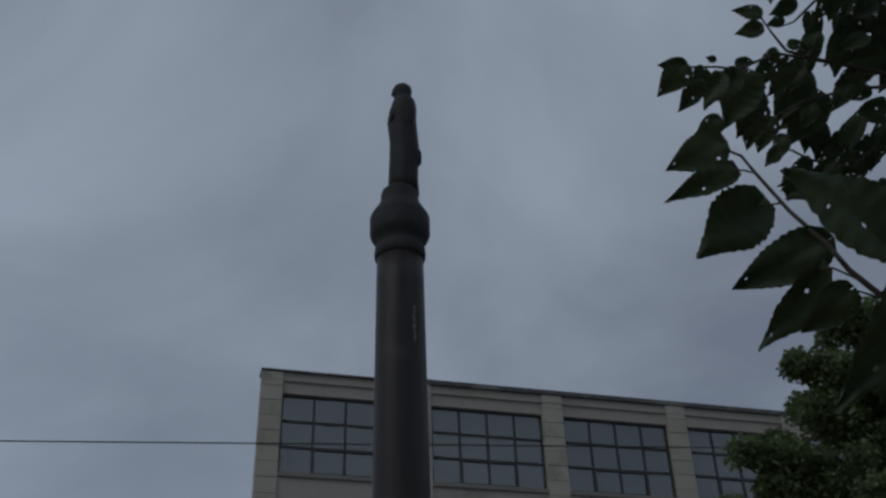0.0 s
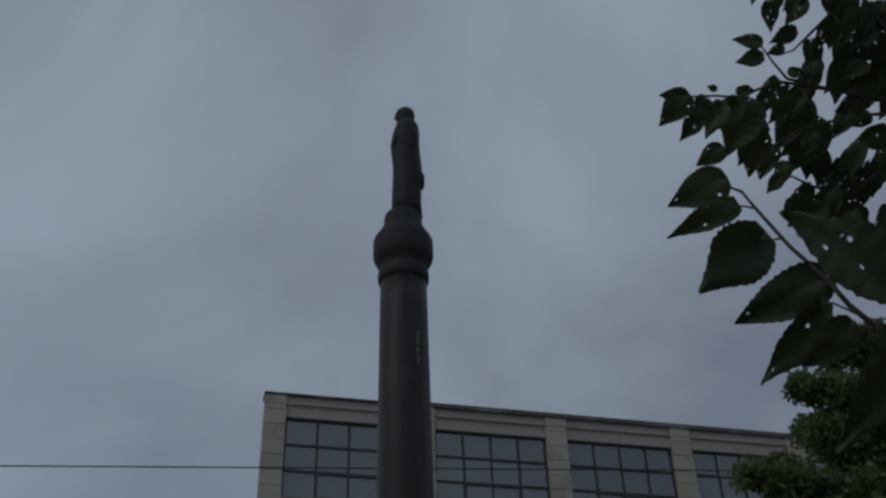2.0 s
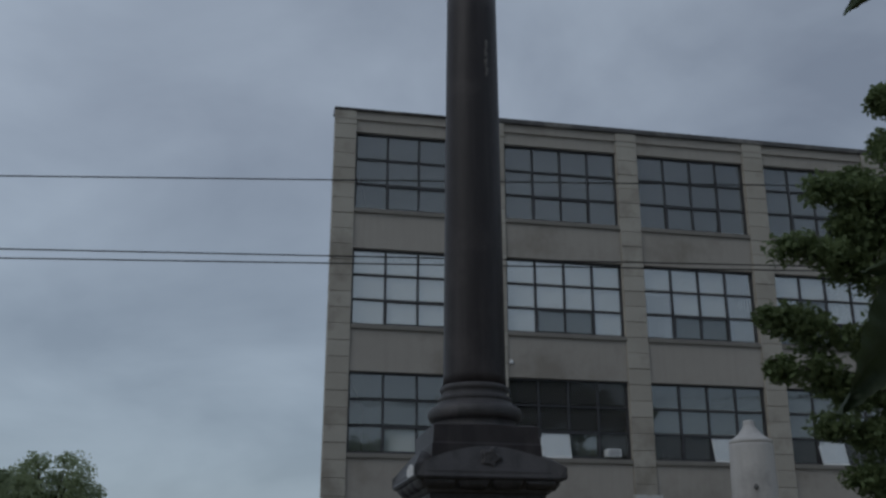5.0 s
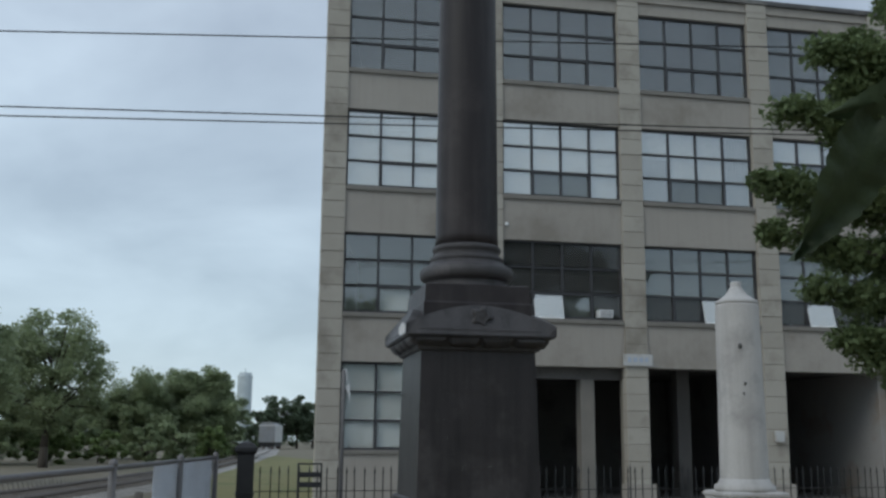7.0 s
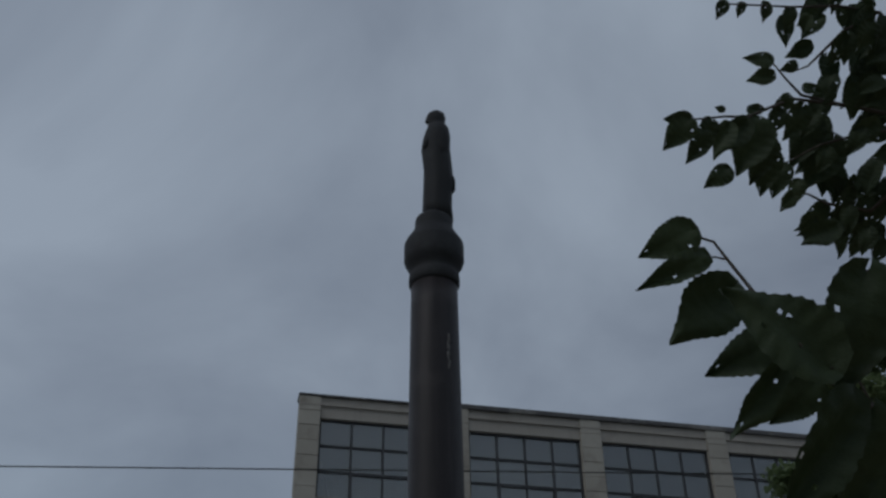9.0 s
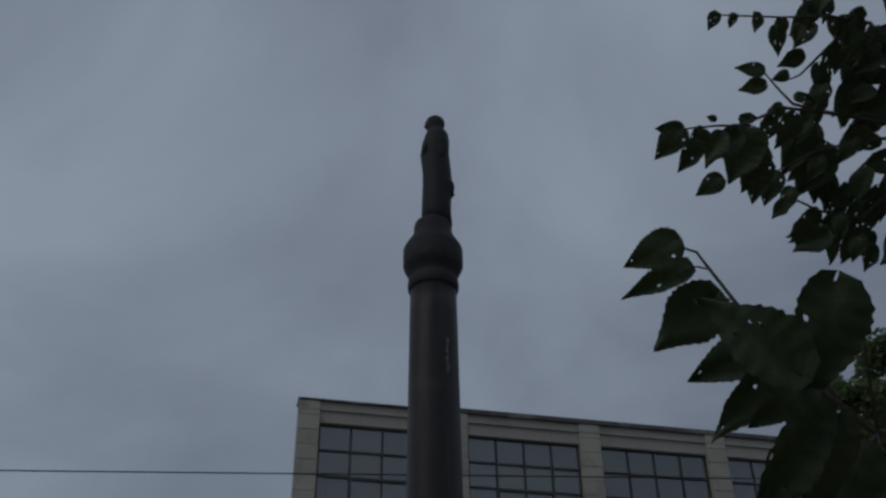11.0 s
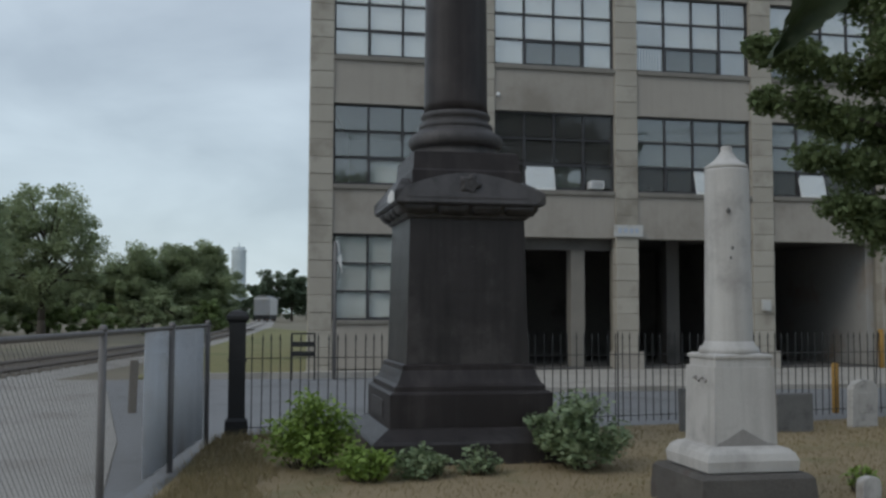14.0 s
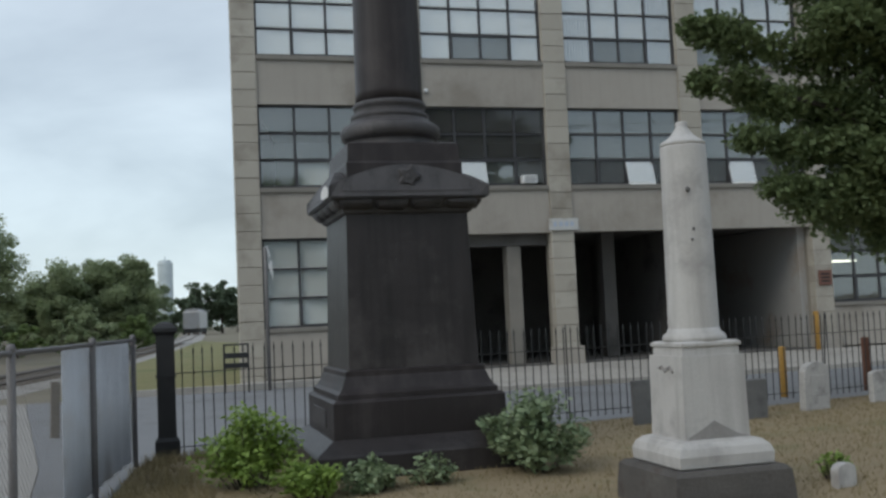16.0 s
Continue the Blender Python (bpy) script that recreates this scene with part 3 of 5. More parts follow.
# loading docks in three bays; their shade and the lit end wall are coloured in
fpart("dock_post", soft_edges(boxed(8.85, 9.25, 26.4, 26.8, 0.0, 3.7), 0.015), M_SILL, label="grey concrete post in the dock")
fpart("dock_post", soft_edges(boxed(12.2, 12.6, 27.6, 28.0, 0.0, 3.7), 0.015), M_DOCK, label="dock post, coloured dark for the shade inside")
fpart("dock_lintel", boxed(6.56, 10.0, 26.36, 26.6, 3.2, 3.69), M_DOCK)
fpart("dock_wall", boxed(17.9, 18.4, 26.36, 33, 0.0, 3.7), M_DOCKWALL, label="dock wall coloured pale for the light on it, with brown stains")
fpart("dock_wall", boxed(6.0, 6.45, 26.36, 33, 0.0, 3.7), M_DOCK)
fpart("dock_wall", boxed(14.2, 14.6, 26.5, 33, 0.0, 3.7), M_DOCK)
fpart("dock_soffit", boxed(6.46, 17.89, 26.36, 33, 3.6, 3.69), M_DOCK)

# ---- dark granite monument with its column and statue ----
AX, AY = 2.215, 10.90
monument = thing("column_monument", AX, AY, GROUND, "tall dark granite column monument on a stepped pedestal", "monument")
down = Matrix.Translation((0, 0, -GROUND))


def mpart(name, bm, material, label="", parent=None, smooth=False):
    return part(name, bm, material, parent or monument, label, smooth, down if parent is None else None)


mpart("plinth", soft_edges(square([(1.07, -0.35), (1.07, 0.12), (1.05, 0.145), (0.88, 0.262)]), 0.012), M_DIE, "low granite plinth with a sloping top")
base_block = mpart("base_block", soft_edges(square([(0.862, 0.25), (0.862, 0.605), (0.835, 0.63)]), 0.015), M_GRANITE, "granite base block")
mpart("base_moulding", soft_edges(square([(0.805, 0.63), (0.805, 0.68), (0.77, 0.71), (0.745, 0.76), (0.72, 0.825), (0.71, 0.845), (0.71, 0.89), (0.68, 0.905)]), 0.008), M_GRANITE)
die = mpart("die", soft_edges(square([(0.663, 0.90), (0.625, 2.445)]), 0.012), M_DIE, "dark granite die with a faint inscription")
# weathered lettering, too faint to read
for j in range(7):
    wide = (0.30, 0.42, 0.24, 0.38, 0.34, 0.26, 0.18)[j]
    z = 2.15 - 0.16 * j
    front = -(0.663 - 0.038 * (z - 0.955) / 1.49)
    mpart("inscription_bar", boxed(-wide, wide, front - 0.002, front + 0.006, z, z + 0.05), M_DIE, parent=die)
mpart("base_inscription", soft_edges(boxed(-0.874, -0.858, -0.40, 0.40, 0.34, 0.52), 0.004, 1), M_GRANITE_R, parent=base_block)


def cornice_side(half, low, foot, peak):
    """One face of the cornice: a curved pediment seen from the front, with thickness."""
    bm = bmesh.new()
    n = 20
    outer, inner = [], []
    for k in range(n + 1):
        x = -half + 2 * half * k / n
        z = foot + (peak - foot) * math.cos(math.pi / 2 * x / half) ** 0.8
        outer.append((x, z))
    front = [bm.verts.new((x * (1 - 0.12 * (z - foot) / (peak - foot)), -half - 0.015 + 0.17 * (z - foot) / (peak - foot), z)) for x, z in outer]
    rear = [bm.verts.new((x * 0.72, -half + 0.30, z + 0.015)) for x, z in outer]
    lf = [bm.verts.new((x, -half - 0.015, low)) for x, _ in outer]
    lr = [bm.verts.new((x * 0.72, -half + 0.30, low)) for x, _ in outer]
    for k in range(n):
        bm.faces.new((front[k], front[k + 1], rear[k + 1], rear[k]))
        bm.faces.new((lf[k + 1], lf[k], lr[k], lr[k + 1]))
        bm.faces.new((lf[k], lf[k + 1], front[k + 1], front[k]))
        bm.faces.new((rear[k], rear[k + 1], lr[k + 1], lr[k]))
    for k in (0, n):
        quad = (lf[k], front[k], rear[k], lr[k])
        bm.faces.new(quad if k == 0 else tuple(reversed(quad)))
    return bm


cornice = mpart("cornice", soft_edges(square([(0.62, 2.435), (0.66, 2.455), (0.68, 2.50), (0.745, 2.565), (0.80, 2.585), (0.80, 2.66), (0.62, 2.75)]), 0.01), M_GRANITE_R, "flaring granite cornice with curved pediments")
pediment = mesh_of(soft_edges(cornice_side(0.80, 2.60, 2.71, 2.94), 0.01), "pediment", M_GRANITE_R)
for turn in (0, 90, 180, 270):
    ped = part("pediment", pediment, M_GRANITE_R, cornice, at=pose(0, 0, 0, 0, 0, turn))
bm = bmesh.new()
bmesh.ops.create_uvsphere(bm, u_segments=30, v_segments=12, radius=1.0)
for v in bm.verts:
    a, flat_r = math.atan2(v.co.y, v.co.x), math.hypot(v.co.x, v.co.y)
    r = 0.105 + 0.028 * math.cos(5 * a) * flat_r
    v.co = Vector((r * v.co.x, -0.745 - 0.026 * v.co.z * (1 + 0.5 * math.cos(9 * flat_r)), 2.80 + r * v.co.y))
part("carved_rosette", bm, M_GRANITE_R, cornice, "worn carved ornament", True)
# Thin whitish patch over the left pediment's end.
bm = bmesh.new()
edge = [(-0.74, 2.61, 2.69), (-0.66, 2.605, 2.715), (-0.55, 2.61, 2.735), (-0.46, 2.605, 2.75), (-0.38, 2.62, 2.74), (-0.30, 2.63, 2.70)]
lo = [bm.verts.new((-0.8185, y, a)) for y, a, b in edge]
hi = [bm.verts.new((-0.8185 + 0.35 * max(0.0, b - 2.71), y, b)) for y, a, b in edge]
for k in range(len(edge) - 1):
    bm.faces.new((lo[k + 1], lo[k], hi[k], hi[k + 1]))
part("lichen_patch", bm, M_WHITISH, cornice, "pale patch on the cornice end")
bracket_rng = np.random.default_rng(31)
for turn in (0, 90, 270):
    for k in range(4):
        bm = boxed(-0.165, 0.165, -0.785, -0.66, 2.485, 2.60, 0.045)
        for v in bm.verts:
            v.co.x *= 1 + 0.25 * (v.co.z - 2.53) / 0.06 * 0.5
            v.co.y += 0.05 * (2.60 - v.co.z) / 0.12 + 0.008 * bracket_rng.normal()
            v.co.z += 0.008 * bracket_rng.normal()
        part("carved_bracket", bm, M_GRANITE_R, cornice, "worn carved bracket below the cornice", True, pose(0, 0, 0, 0, 0, turn) @ pose(-0.54 + 0.36 * k, 0, 0))
mpart("upper_block", soft_edges(square([(0.60, 2.66), (0.60, 2.96), (0.585, 2.985), (0.575, 3.165), (0.54, 3.18)]), 0.012), M_GRANITE, "stepped block below the column")
ring = [(0.50, 3.16), (0.475, 3.19), (0.465, 3.26)]
ring += [(0.455 + 0.08 * math.sin(a), 3.355 - 0.09 * math.cos(a)) for a in [0.3 + 0.27 * k for k in range(10)]]
ring += [(0.445, 3.45), (0.425, 3.49)]
ring += [(0.40 + 0.022 * math.sin(a), 3.525 - 0.03 * math.cos(a)) for a in [0.3 + 0.5 * k for k in range(6)]]
ring += [(0.375, 3.57), (0.372, 3.61), (0.392, 3.625), (0.396, 3.65), (0.385, 3.675), (0.36, 3.69)]
mpart("column_base", turned(ring, 56), M_GRANITE_R, "moulded round column base", smooth=True)
shaft_profile = [(0.364, 3.685), (0.358, 3.80)] + [(0.358 - 0.043 * (k / 12) ** 1.15, 3.80 + 5.10 * k / 12) for k in range(1, 13)]
shaft = mpart("shaft", turned(shaft_profile, 64), M_GRANITE, "smooth tapering granite column shaft", smooth=True)
for k in range(9):
    bm = bmesh.new()
    z = 7.55 + 0.055 * k
    a = -1.22 + 0.035 * math.sin(k * 1.9)
    r = 0.327
    bmesh.ops.create_icosphere(bm, subdivisions=1, radius=0.024 + 0.010 * math.sin(k * 2.7), matrix=pose(r * math.cos(a), r * math.sin(a), z) @ Matrix.Diagonal((0.8, 0.45, 1.7, 1)))
    part("stone_chip", bm, M_CHIP, shaft, "pale chipped scar on the shaft", True)
cap = [(0.318, 8.88), (0.345, 8.92), (0.350, 8.98), (0.345, 9.05), (0.318, 9.09), (0.318, 9.14), (0.36, 9.19), (0.40, 9.26), (0.415, 9.31), (0.415, 9.56), (0.40, 9.60), (0.325, 9.73), (0.275, 9.83), (0.27, 9.86), (0.265, 9.97), (0.25, 10.02), (0.19, 10.08), (0.12, 10.10)]
mpart("capital", turned(cap, 56), M_BRONZE, "round moulded capital with a domed top", smooth=True)

# statue: one plain robed figure, looking to its side
bm = bmesh.new()
STATUE = [(10.04, 0.03, 0.235, 0.25), (10.25, 0.0, 0.245, 0.27), (10.55, 0.005, 0.243, 0.27), (10.62, 0.035, 0.27, 0.28), (10.78, 0.02, 0.25, 0.29), (11.05, 0.01, 0.24, 0.29), (11.40, -0.02, 0.245, 0.33),
          (11.60, 0.0, 0.235, 0.33), (11.74, 0.012, 0.205, 0.28), (11.85, 0.0, 0.155, 0.17), (11.89, -0.005, 0.14, 0.13), (11.95, -0.015, 0.165, 0.14), (12.03, -0.01, 0.178, 0.15), (12.11, 0.0, 0.15, 0.13), (12.17, 0.0, 0.08, 0.07)]
rings = []
for z, cx, rx, ry in STATUE:
    ring_ = []
    for k in range(28):
        a = 2 * math.pi * k / 28
        fold = 1 + (0.035 * math.sin(7 * a + z * 2) if z < 11.3 else 0.0)
        ring_.append(bm.verts.new((cx + rx * fold * math.cos(a), ry * fold * math.sin(a), z)))
    rings.append(ring_)
for lower, upper in zip(rings, rings[1:]):
    for k in range(28):
        bm.faces.new((lower[k], lower[(k + 1) % 28], upper[(k + 1) % 28], upper[k]))
bm.faces.new(list(reversed(rings[0])))
bm.faces.new(rings[-1])
for place, size in (((-0.175, 0, 11.95), (0.03, 0.03, 0.045)), ((-0.215, -0.10, 11.38), (0.06, 0.13, 0.12)), ((0.03, -0.26, 11.40), (0.13, 0.08, 0.30)), ((0.235, -0.05, 10.70), (0.07, 0.14, 0.16))):
    bmesh.ops.create_icosphere(bm, subdivisions=2, radius=1, matrix=Matrix.Translation(place) @ Matrix.Diagonal((*size, 1)))
statue = part("statue", bm, M_BRONZE, smooth=True)
statue.matrix_basis = Matrix.LocRotScale((AX + 0.053, AY, 10.04 - 10.04 * 0.955), None, (0.86, 0.86, 0.955))
tagged(statue, "dark weathered standing robed figure on the column", "statue")

# ---- white marble column grave marker ----
marker = thing("marble_grave_marker", 3.75, 7.44, GROUND - 0.03, "weathered white marble column on a square pedestal", "grave marker")


def wpart(name, bm, material, label="", smooth=False):
    return part(name, bm, material, marker, label, smooth, down)


wpart("plinth", soft_edges(square([(0.49, -0.30), (0.485, 0.05), (0.47, 0.205), (0.44, 0.235)]), 0.02), M_PLINTH, "grey mossy stone plinth")
wpart("cushion", soft_edges(square([(0.35, 0.225), (0.382, 0.25), (0.388, 0.33), (0.365, 0.385), (0.325, 0.42), (0.275, 0.435)]), 0.02, 3), M_MARBLE, "rounded marble base course")
marble_die = wpart("die", soft_edges(square([(0.266, 0.43), (0.258, 1.05)]), 0.008), M_MARBLE, "square marble die with stains")
wpart("die_cap", soft_edges(square([(0.235, 1.045), (0.235, 1.11), (0.25, 1.12), (0.25, 1.14), (0.22, 1.155)]), 0.006), M_MARBLE, "chipped marble cap")
wpart("column_base", turned([(0.235, 1.15), (0.243, 1.17), (0.235, 1.20), (0.205, 1.22), (0.195, 1.25)], 48), M_MARBLE, smooth=True)
wpart("column", turned([(0.1925, 1.235), (0.192, 1.25), (0.1918, 1.27), (0.189, 1.5), (0.183, 2.0), (0.177, 2.55), (0.176, 2.635), (0.1758, 2.647), (0.172, 2.655)], 48), M_MARBLE, "tapered marble column with grey scars", smooth=True)
wpart("finial", turned([(0.150, 2.650), (0.172, 2.662), (0.176, 2.676), (0.168, 2.688), (0.128, 2.712), (0.088, 2.745), (0.060, 2.785), (0.050, 2.803), (0.043, 2.812), (0.046, 2.838), (0.040, 2.85), (0.012, 2.856)], 40), M_MARBLE, "small domed cap", smooth=True)
bm = bmesh.new()
for x, z, s in ((-0.06, 2.30, 0.022), (-0.03, 2.0, 0.014), (-0.045, 1.92, 0.012)):
    bmesh.ops.create_icosphere(bm, subdivisions=1, radius=s, matrix=pose(x - 0.02, -0.181, z) @ Matrix.Diagonal((1, 0.4, 1.2, 1)))
wpart("scar", bm, M_HEADD, "small dark scars", True)
bm = bmesh.new()
n = 9
low = [bm.verts.new((-0.245 + 0.49 * k / n, -0.2685, 0.437)) for k in range(n + 1)]
top = [bm.verts.new((-0.245 + 0.49 * k / n, -0.2672, 0.445 + 0.125 * max(0.0, 1 - abs(k / n - 0.45) / 0.5) ** 1.2)) for k in range(n + 1)]
for k in range(n):
    bm.faces.new((low[k], low[k + 1], top[k + 1], top[k]))
part("stain", bm, M_STAIN, marble_die, "grey peaked stain at the foot")
bm = bmesh.new()
for k in range(4):
    rod(bm, (-0.266, -0.12 + 0.06 * k, 0.93 + 0.03 * (k % 2)), (-0.266, -0.07 + 0.06 * k, 0.97 - 0.02 * (k % 2)), 0.012, 0.006, 5)
part("carving", bm, M_STAIN, marble_die, "worn leaf carving")

# ---- headstones and bollards ----
def headstone(x, y, w, h, t, top, material, label, turn=0, lean=0.0):
    bm = bmesh.new()
    pts = [(-w / 2, -0.25), (w / 2, -0.25)]
    n = 14
    rise = {"round": 0.28 * w, "low": 0.12 * w, "flat": 0.0}[top]
    for k in range(n + 1):
        x_ = w / 2 - w * k / n
        pts.append((x_, h - rise + rise * math.sqrt(max(0.0, 1 - (2 * x_ / w) ** 2))))
    f = [bm.verts.new((a, -t / 2, b)) for a, b in pts]
    r = [bm.verts.new((a, t / 2, b)) for a, b in pts]
    bm.faces.new(f)
    bm.faces.new(list(reversed(r)))
    for k in range(len(pts)):
        j = (k + 1) % len(pts)
        bm.faces.new((f[j], f[k], r[k], r[j]))
    bmesh.ops.recalc_face_normals(bm, faces=bm.faces)
    soft_edges(bm, 0.012, 2)
    ob = part("headstone", bm, material)
    ob.matrix_basis = pose(x, y, GROUND, lean, 0, turn)
    return tagged(ob, label, "headstone", "headstones on the lawn")


stone = headstone(8.42, 12.60, 0.47, 0.64, 0.11, "round", M_HEAD, "grey marble headstone with a rounded top", 12, 2)
part("relief", soft_edges(boxed(-0.13, 0.13, -0.062, -0.052, 0.18, 0.46), 0.006, 1), M_HEAD, stone, "worn raised panel")
headstone(7.02, 12.05, 0.58, 0.50, 0.13, "flat", M_HEADD, "low dark grey square headstone", 8)
headstone(9.75, 12.9, 0.42, 0.44, 0.10, "low", M_HEAD, "low pale headstone at the fence", 10)
headstone(5.78, 12.35, 0.42, 0.56, 0.10, "flat", M_HEADD, "weathered grey headstone behind the marble marker", 8, -3)
headstone(4.98, 7.42, 0.22, 0.20, 0.08, "round", M_MARBLE, "tiny rounded white footstone in the grass", 15)


def bollard(x, y, h, r, material, label):
    ob = thing("bollard", x, y, GROUND, label, "bollard", "bollards by the road")
    part("post", turned([(r, -0.3), (r, h - 0.03), (r * 0.9, h - 0.01), (r * 0.5, h)], 20), material, ob, smooth=True)
    return ob


bollard(9.39, 14.75, 0.76, 0.055, M_YELLOW, "yellow painted steel bollard beyond the fence")
bollard(11.04, 14.85, 0.83, 0.065, M_RUST, "rusty brown steel bollard beyond the fence")
bollard(17.75, 25.5, 1.15, 0.08, M_YELLOW, "tall yellow bollard at the loading dock")

# ---- iron fence ----
gate_post = thing("iron_fence_post", -0.17, 12.33, GROUND, "black cast iron square post with a moulded cap", "fence post")
part("foot", soft_edges(square([(0.135, -0.3), (0.135, 0.24), (0.105, 0.28)]), 0.01), M_IRON, gate_post)
part("post", soft_edges(square([(0.10, 0.26), (0.10, 1.44)]), 0.012), M_IRON, gate_post)
part("cap", soft_edges(square([(0.10, 1.42), (0.135, 1.46), (0.135, 1.50), (0.09, 1.55), (0.03, 1.575)]), 0.01), M_IRON, gate_post)
part("collar", soft_edges(square([(0.112, 0.95), (0.112, 0.98)]), 0.005, 1), M_IRON, gate_post)

iron_fence = thing("iron_fence", FENCE_A.x, FENCE_A.y, GROUND, "black iron picket fence with pointed bars", "fence")
span = FENCE_B - FENCE_A
turn = math.degrees(math.atan2(span.y, span.x))
iron_fence.matrix_basis = pose(FENCE_A.x, FENCE_A.y, GROUND, 0, 0, turn)
for z in (0.14, 0.98):
    part("rail", boxed(0.08, span.length, -0.010, 0.010, z - 0.005, z + 0.005), M_IRON, iron_fence)
bm = bmesh.new()
rod(bm, (0, 0, 0.06), (0, 0, 1.20), 0.0075, sides=6)
rod(bm, (0, 0, 1.20), (0, 0, 1.29), 0.014, 0.001, 6)
picket = mesh_of(bm, "picket", M_IRON)
for k in range(134):
    part("picket", picket, M_IRON, iron_fence, at=pose(0.17 + 0.1185 * k, 0, 0, 0.5 * math.sin(k * 3.1), 0.6 * math.sin(k * 1.7)))
bm = bmesh.new()
rod(bm, (0, 0, -0.3), (0, 0, 1.24), 0.010, sides=8)
rod(bm, (0, 0, 1.24), (0, 0, 1.31), 0.016, 0.002, 8)
stay = mesh_of(bm, "stay_post", M_IRON)
for s in (5.2, 9.55):
    part("stay_post", stay, M_IRON, iron_fence, at=pose(s, 0.02, 0, 0, 4 if s > 9 else 0))

# ---- chain-link fence ----
link_fence = thing("chain_link_fence", -0.40, 12.55, GROUND, "galvanised chain-link fence on round posts", "fence")
along_y = math.degrees(math.atan2(-1, -0.134))
link_fence.matrix_basis = pose(-0.51, 12.55, GROUND, 0, 0, along_y)
LENGTH, HIGH = 9.6, 1.38
bm = bmesh.new()
rod(bm, (0, 0, -0.3), (0, 0, HIGH + 0.03), 0.03, sides=10)
bmesh.ops.create_uvsphere(bm, u_segments=10, v_segments=6, radius=0.036, matrix=pose(0, 0, HIGH + 0.03))
lpost = mesh_of(bm, "post", M_GALV, True)
for s in (0.1, 2.3, 4.9, 7.5, 9.6):
    part("post", lpost, M_GALV, link_fence, at=pose(s, 0, 0))
bm = bmesh.new()
rod(bm, (0, 0, HIGH), (LENGTH, 0, HIGH), 0.021, sides=8)
part("top_rail", bm, M_GALV, link_fence, smooth=True)
verts, faces = [], []


def wire_strip(p, q, r):
    n = len(verts)
    for c in (p, q):
        for dx, dz in ((-r, -r), (r, -r), (0, r)):
            verts.append((c[0] + dx, c[1] + dz * 0.7, c[2] + dz))
    for i in range(3):
        j = (i + 1) % 3
        faces.append((n + i, n + j, n + 3 + j, n + 3 + i))


k = -HIGH
while k < LENGTH:
    for sign in (1, -1):
        x0, x1 = (k, k + HIGH) if sign > 0 else (k + HIGH, k)
        z0, z1 = 0.05, HIGH
        a, b = (x0, z0), (x1, z1)
        if min(x0, x1) < 0 or max(x0, x1) > LENGTH:
            pts = []
            for xe in (0.0, LENGTH):
                if (x0 - xe) * (x1 - xe) < 0:
                    f = (xe - x0) / (x1 - x0)
                    pts.append((xe, z0 + (z1 - z0) * f))
            keep = [p for p in (a, b) if 0 <= p[0] <= LENGTH]
            if len(pts) + len(keep) < 2:
                continue
            a, b = (keep + pts)[:2]
        wire_strip((a[0], 0.012 * sign, a[1]), (b[0], 0.012 * sign, b[1]), 0.0014)
    k += 0.075
bm = bmesh.new()
fold = [(0.12 + 3.1 * k / 40, -0.045 + 0.012 * math.sin(k * 0.9) + 0.006 * math.sin(k * 2.3)) for k in range(41)]
rows = [[bm.verts.new((x, y + dy, z)) for x, y in fold] for z, dy in ((0.03, 0.0), (HIGH - 0.02, 0.0), (HIGH - 0.02, -0.004), (0.03, -0.004))]
for a, b in zip(rows, rows[1:] + rows[:1]):
    for k in range(40):
        bm.faces.new((a[k], a[k + 1], b[k + 1], b[k]))
part("screen_sheet", bm, M_SHEET, link_fence, "faded blue-grey sheet hung on the fence", True)
wire = part("wire_mesh", scatter_mesh("wire_mesh", verts, faces, M_GALV), M_GALV, link_fence)
stake = tagged(part("timber_stake", soft_edges(boxed(-0.065, 0.065, -0.05, 0.05, -0.3, 0.83), 0.01, 1), M_WOOD), "short grey-brown timber stake in the yard", "stake")
stake.matrix_basis = pose(-1.78, 16.6, -0.15, 0, 1.5, 10)


# ---- trees ----
def leaf_cloud(rng, centres, radii, per, size, droop=0.3):
    """Many small folded leaves round the centres of clumps."""
    n = len(centres) * per
    c = np.repeat(np.array(centres), per, axis=0)
    rr = np.repeat(np.array(radii), per)[:, None]
    d = rng.normal(size=(n, 3))
    d /= np.linalg.norm(d, axis=1)[:, None]
    p = c + d * rr * (rng.random((n, 1)) ** 0.45) * np.array([1.0, 1.0, 0.72])
    a = rng.normal(size=(n, 3)) * np.array([1.0, 1.0, 0.55])
    a[:, 2] -= droop
    a /= np.linalg.norm(a, axis=1)[:, None]
    b = np.cross(a, np.array([0.0, 0.0, 1.0]) + 0.45 * rng.normal(size=(n, 3)))
    b /= np.linalg.norm(b, axis=1)[:, None]
    s = size * (0.6 + 0.8 * rng.random((n, 1)))
    v = np.stack([p - a * s * 0.5, p + b * s * 0.33, p + a * s * 0.6, p - b * s * 0.33], axis=1).reshape(-1, 3)
    f = np.arange(n * 4).reshape(-1, 4)
    return v, f


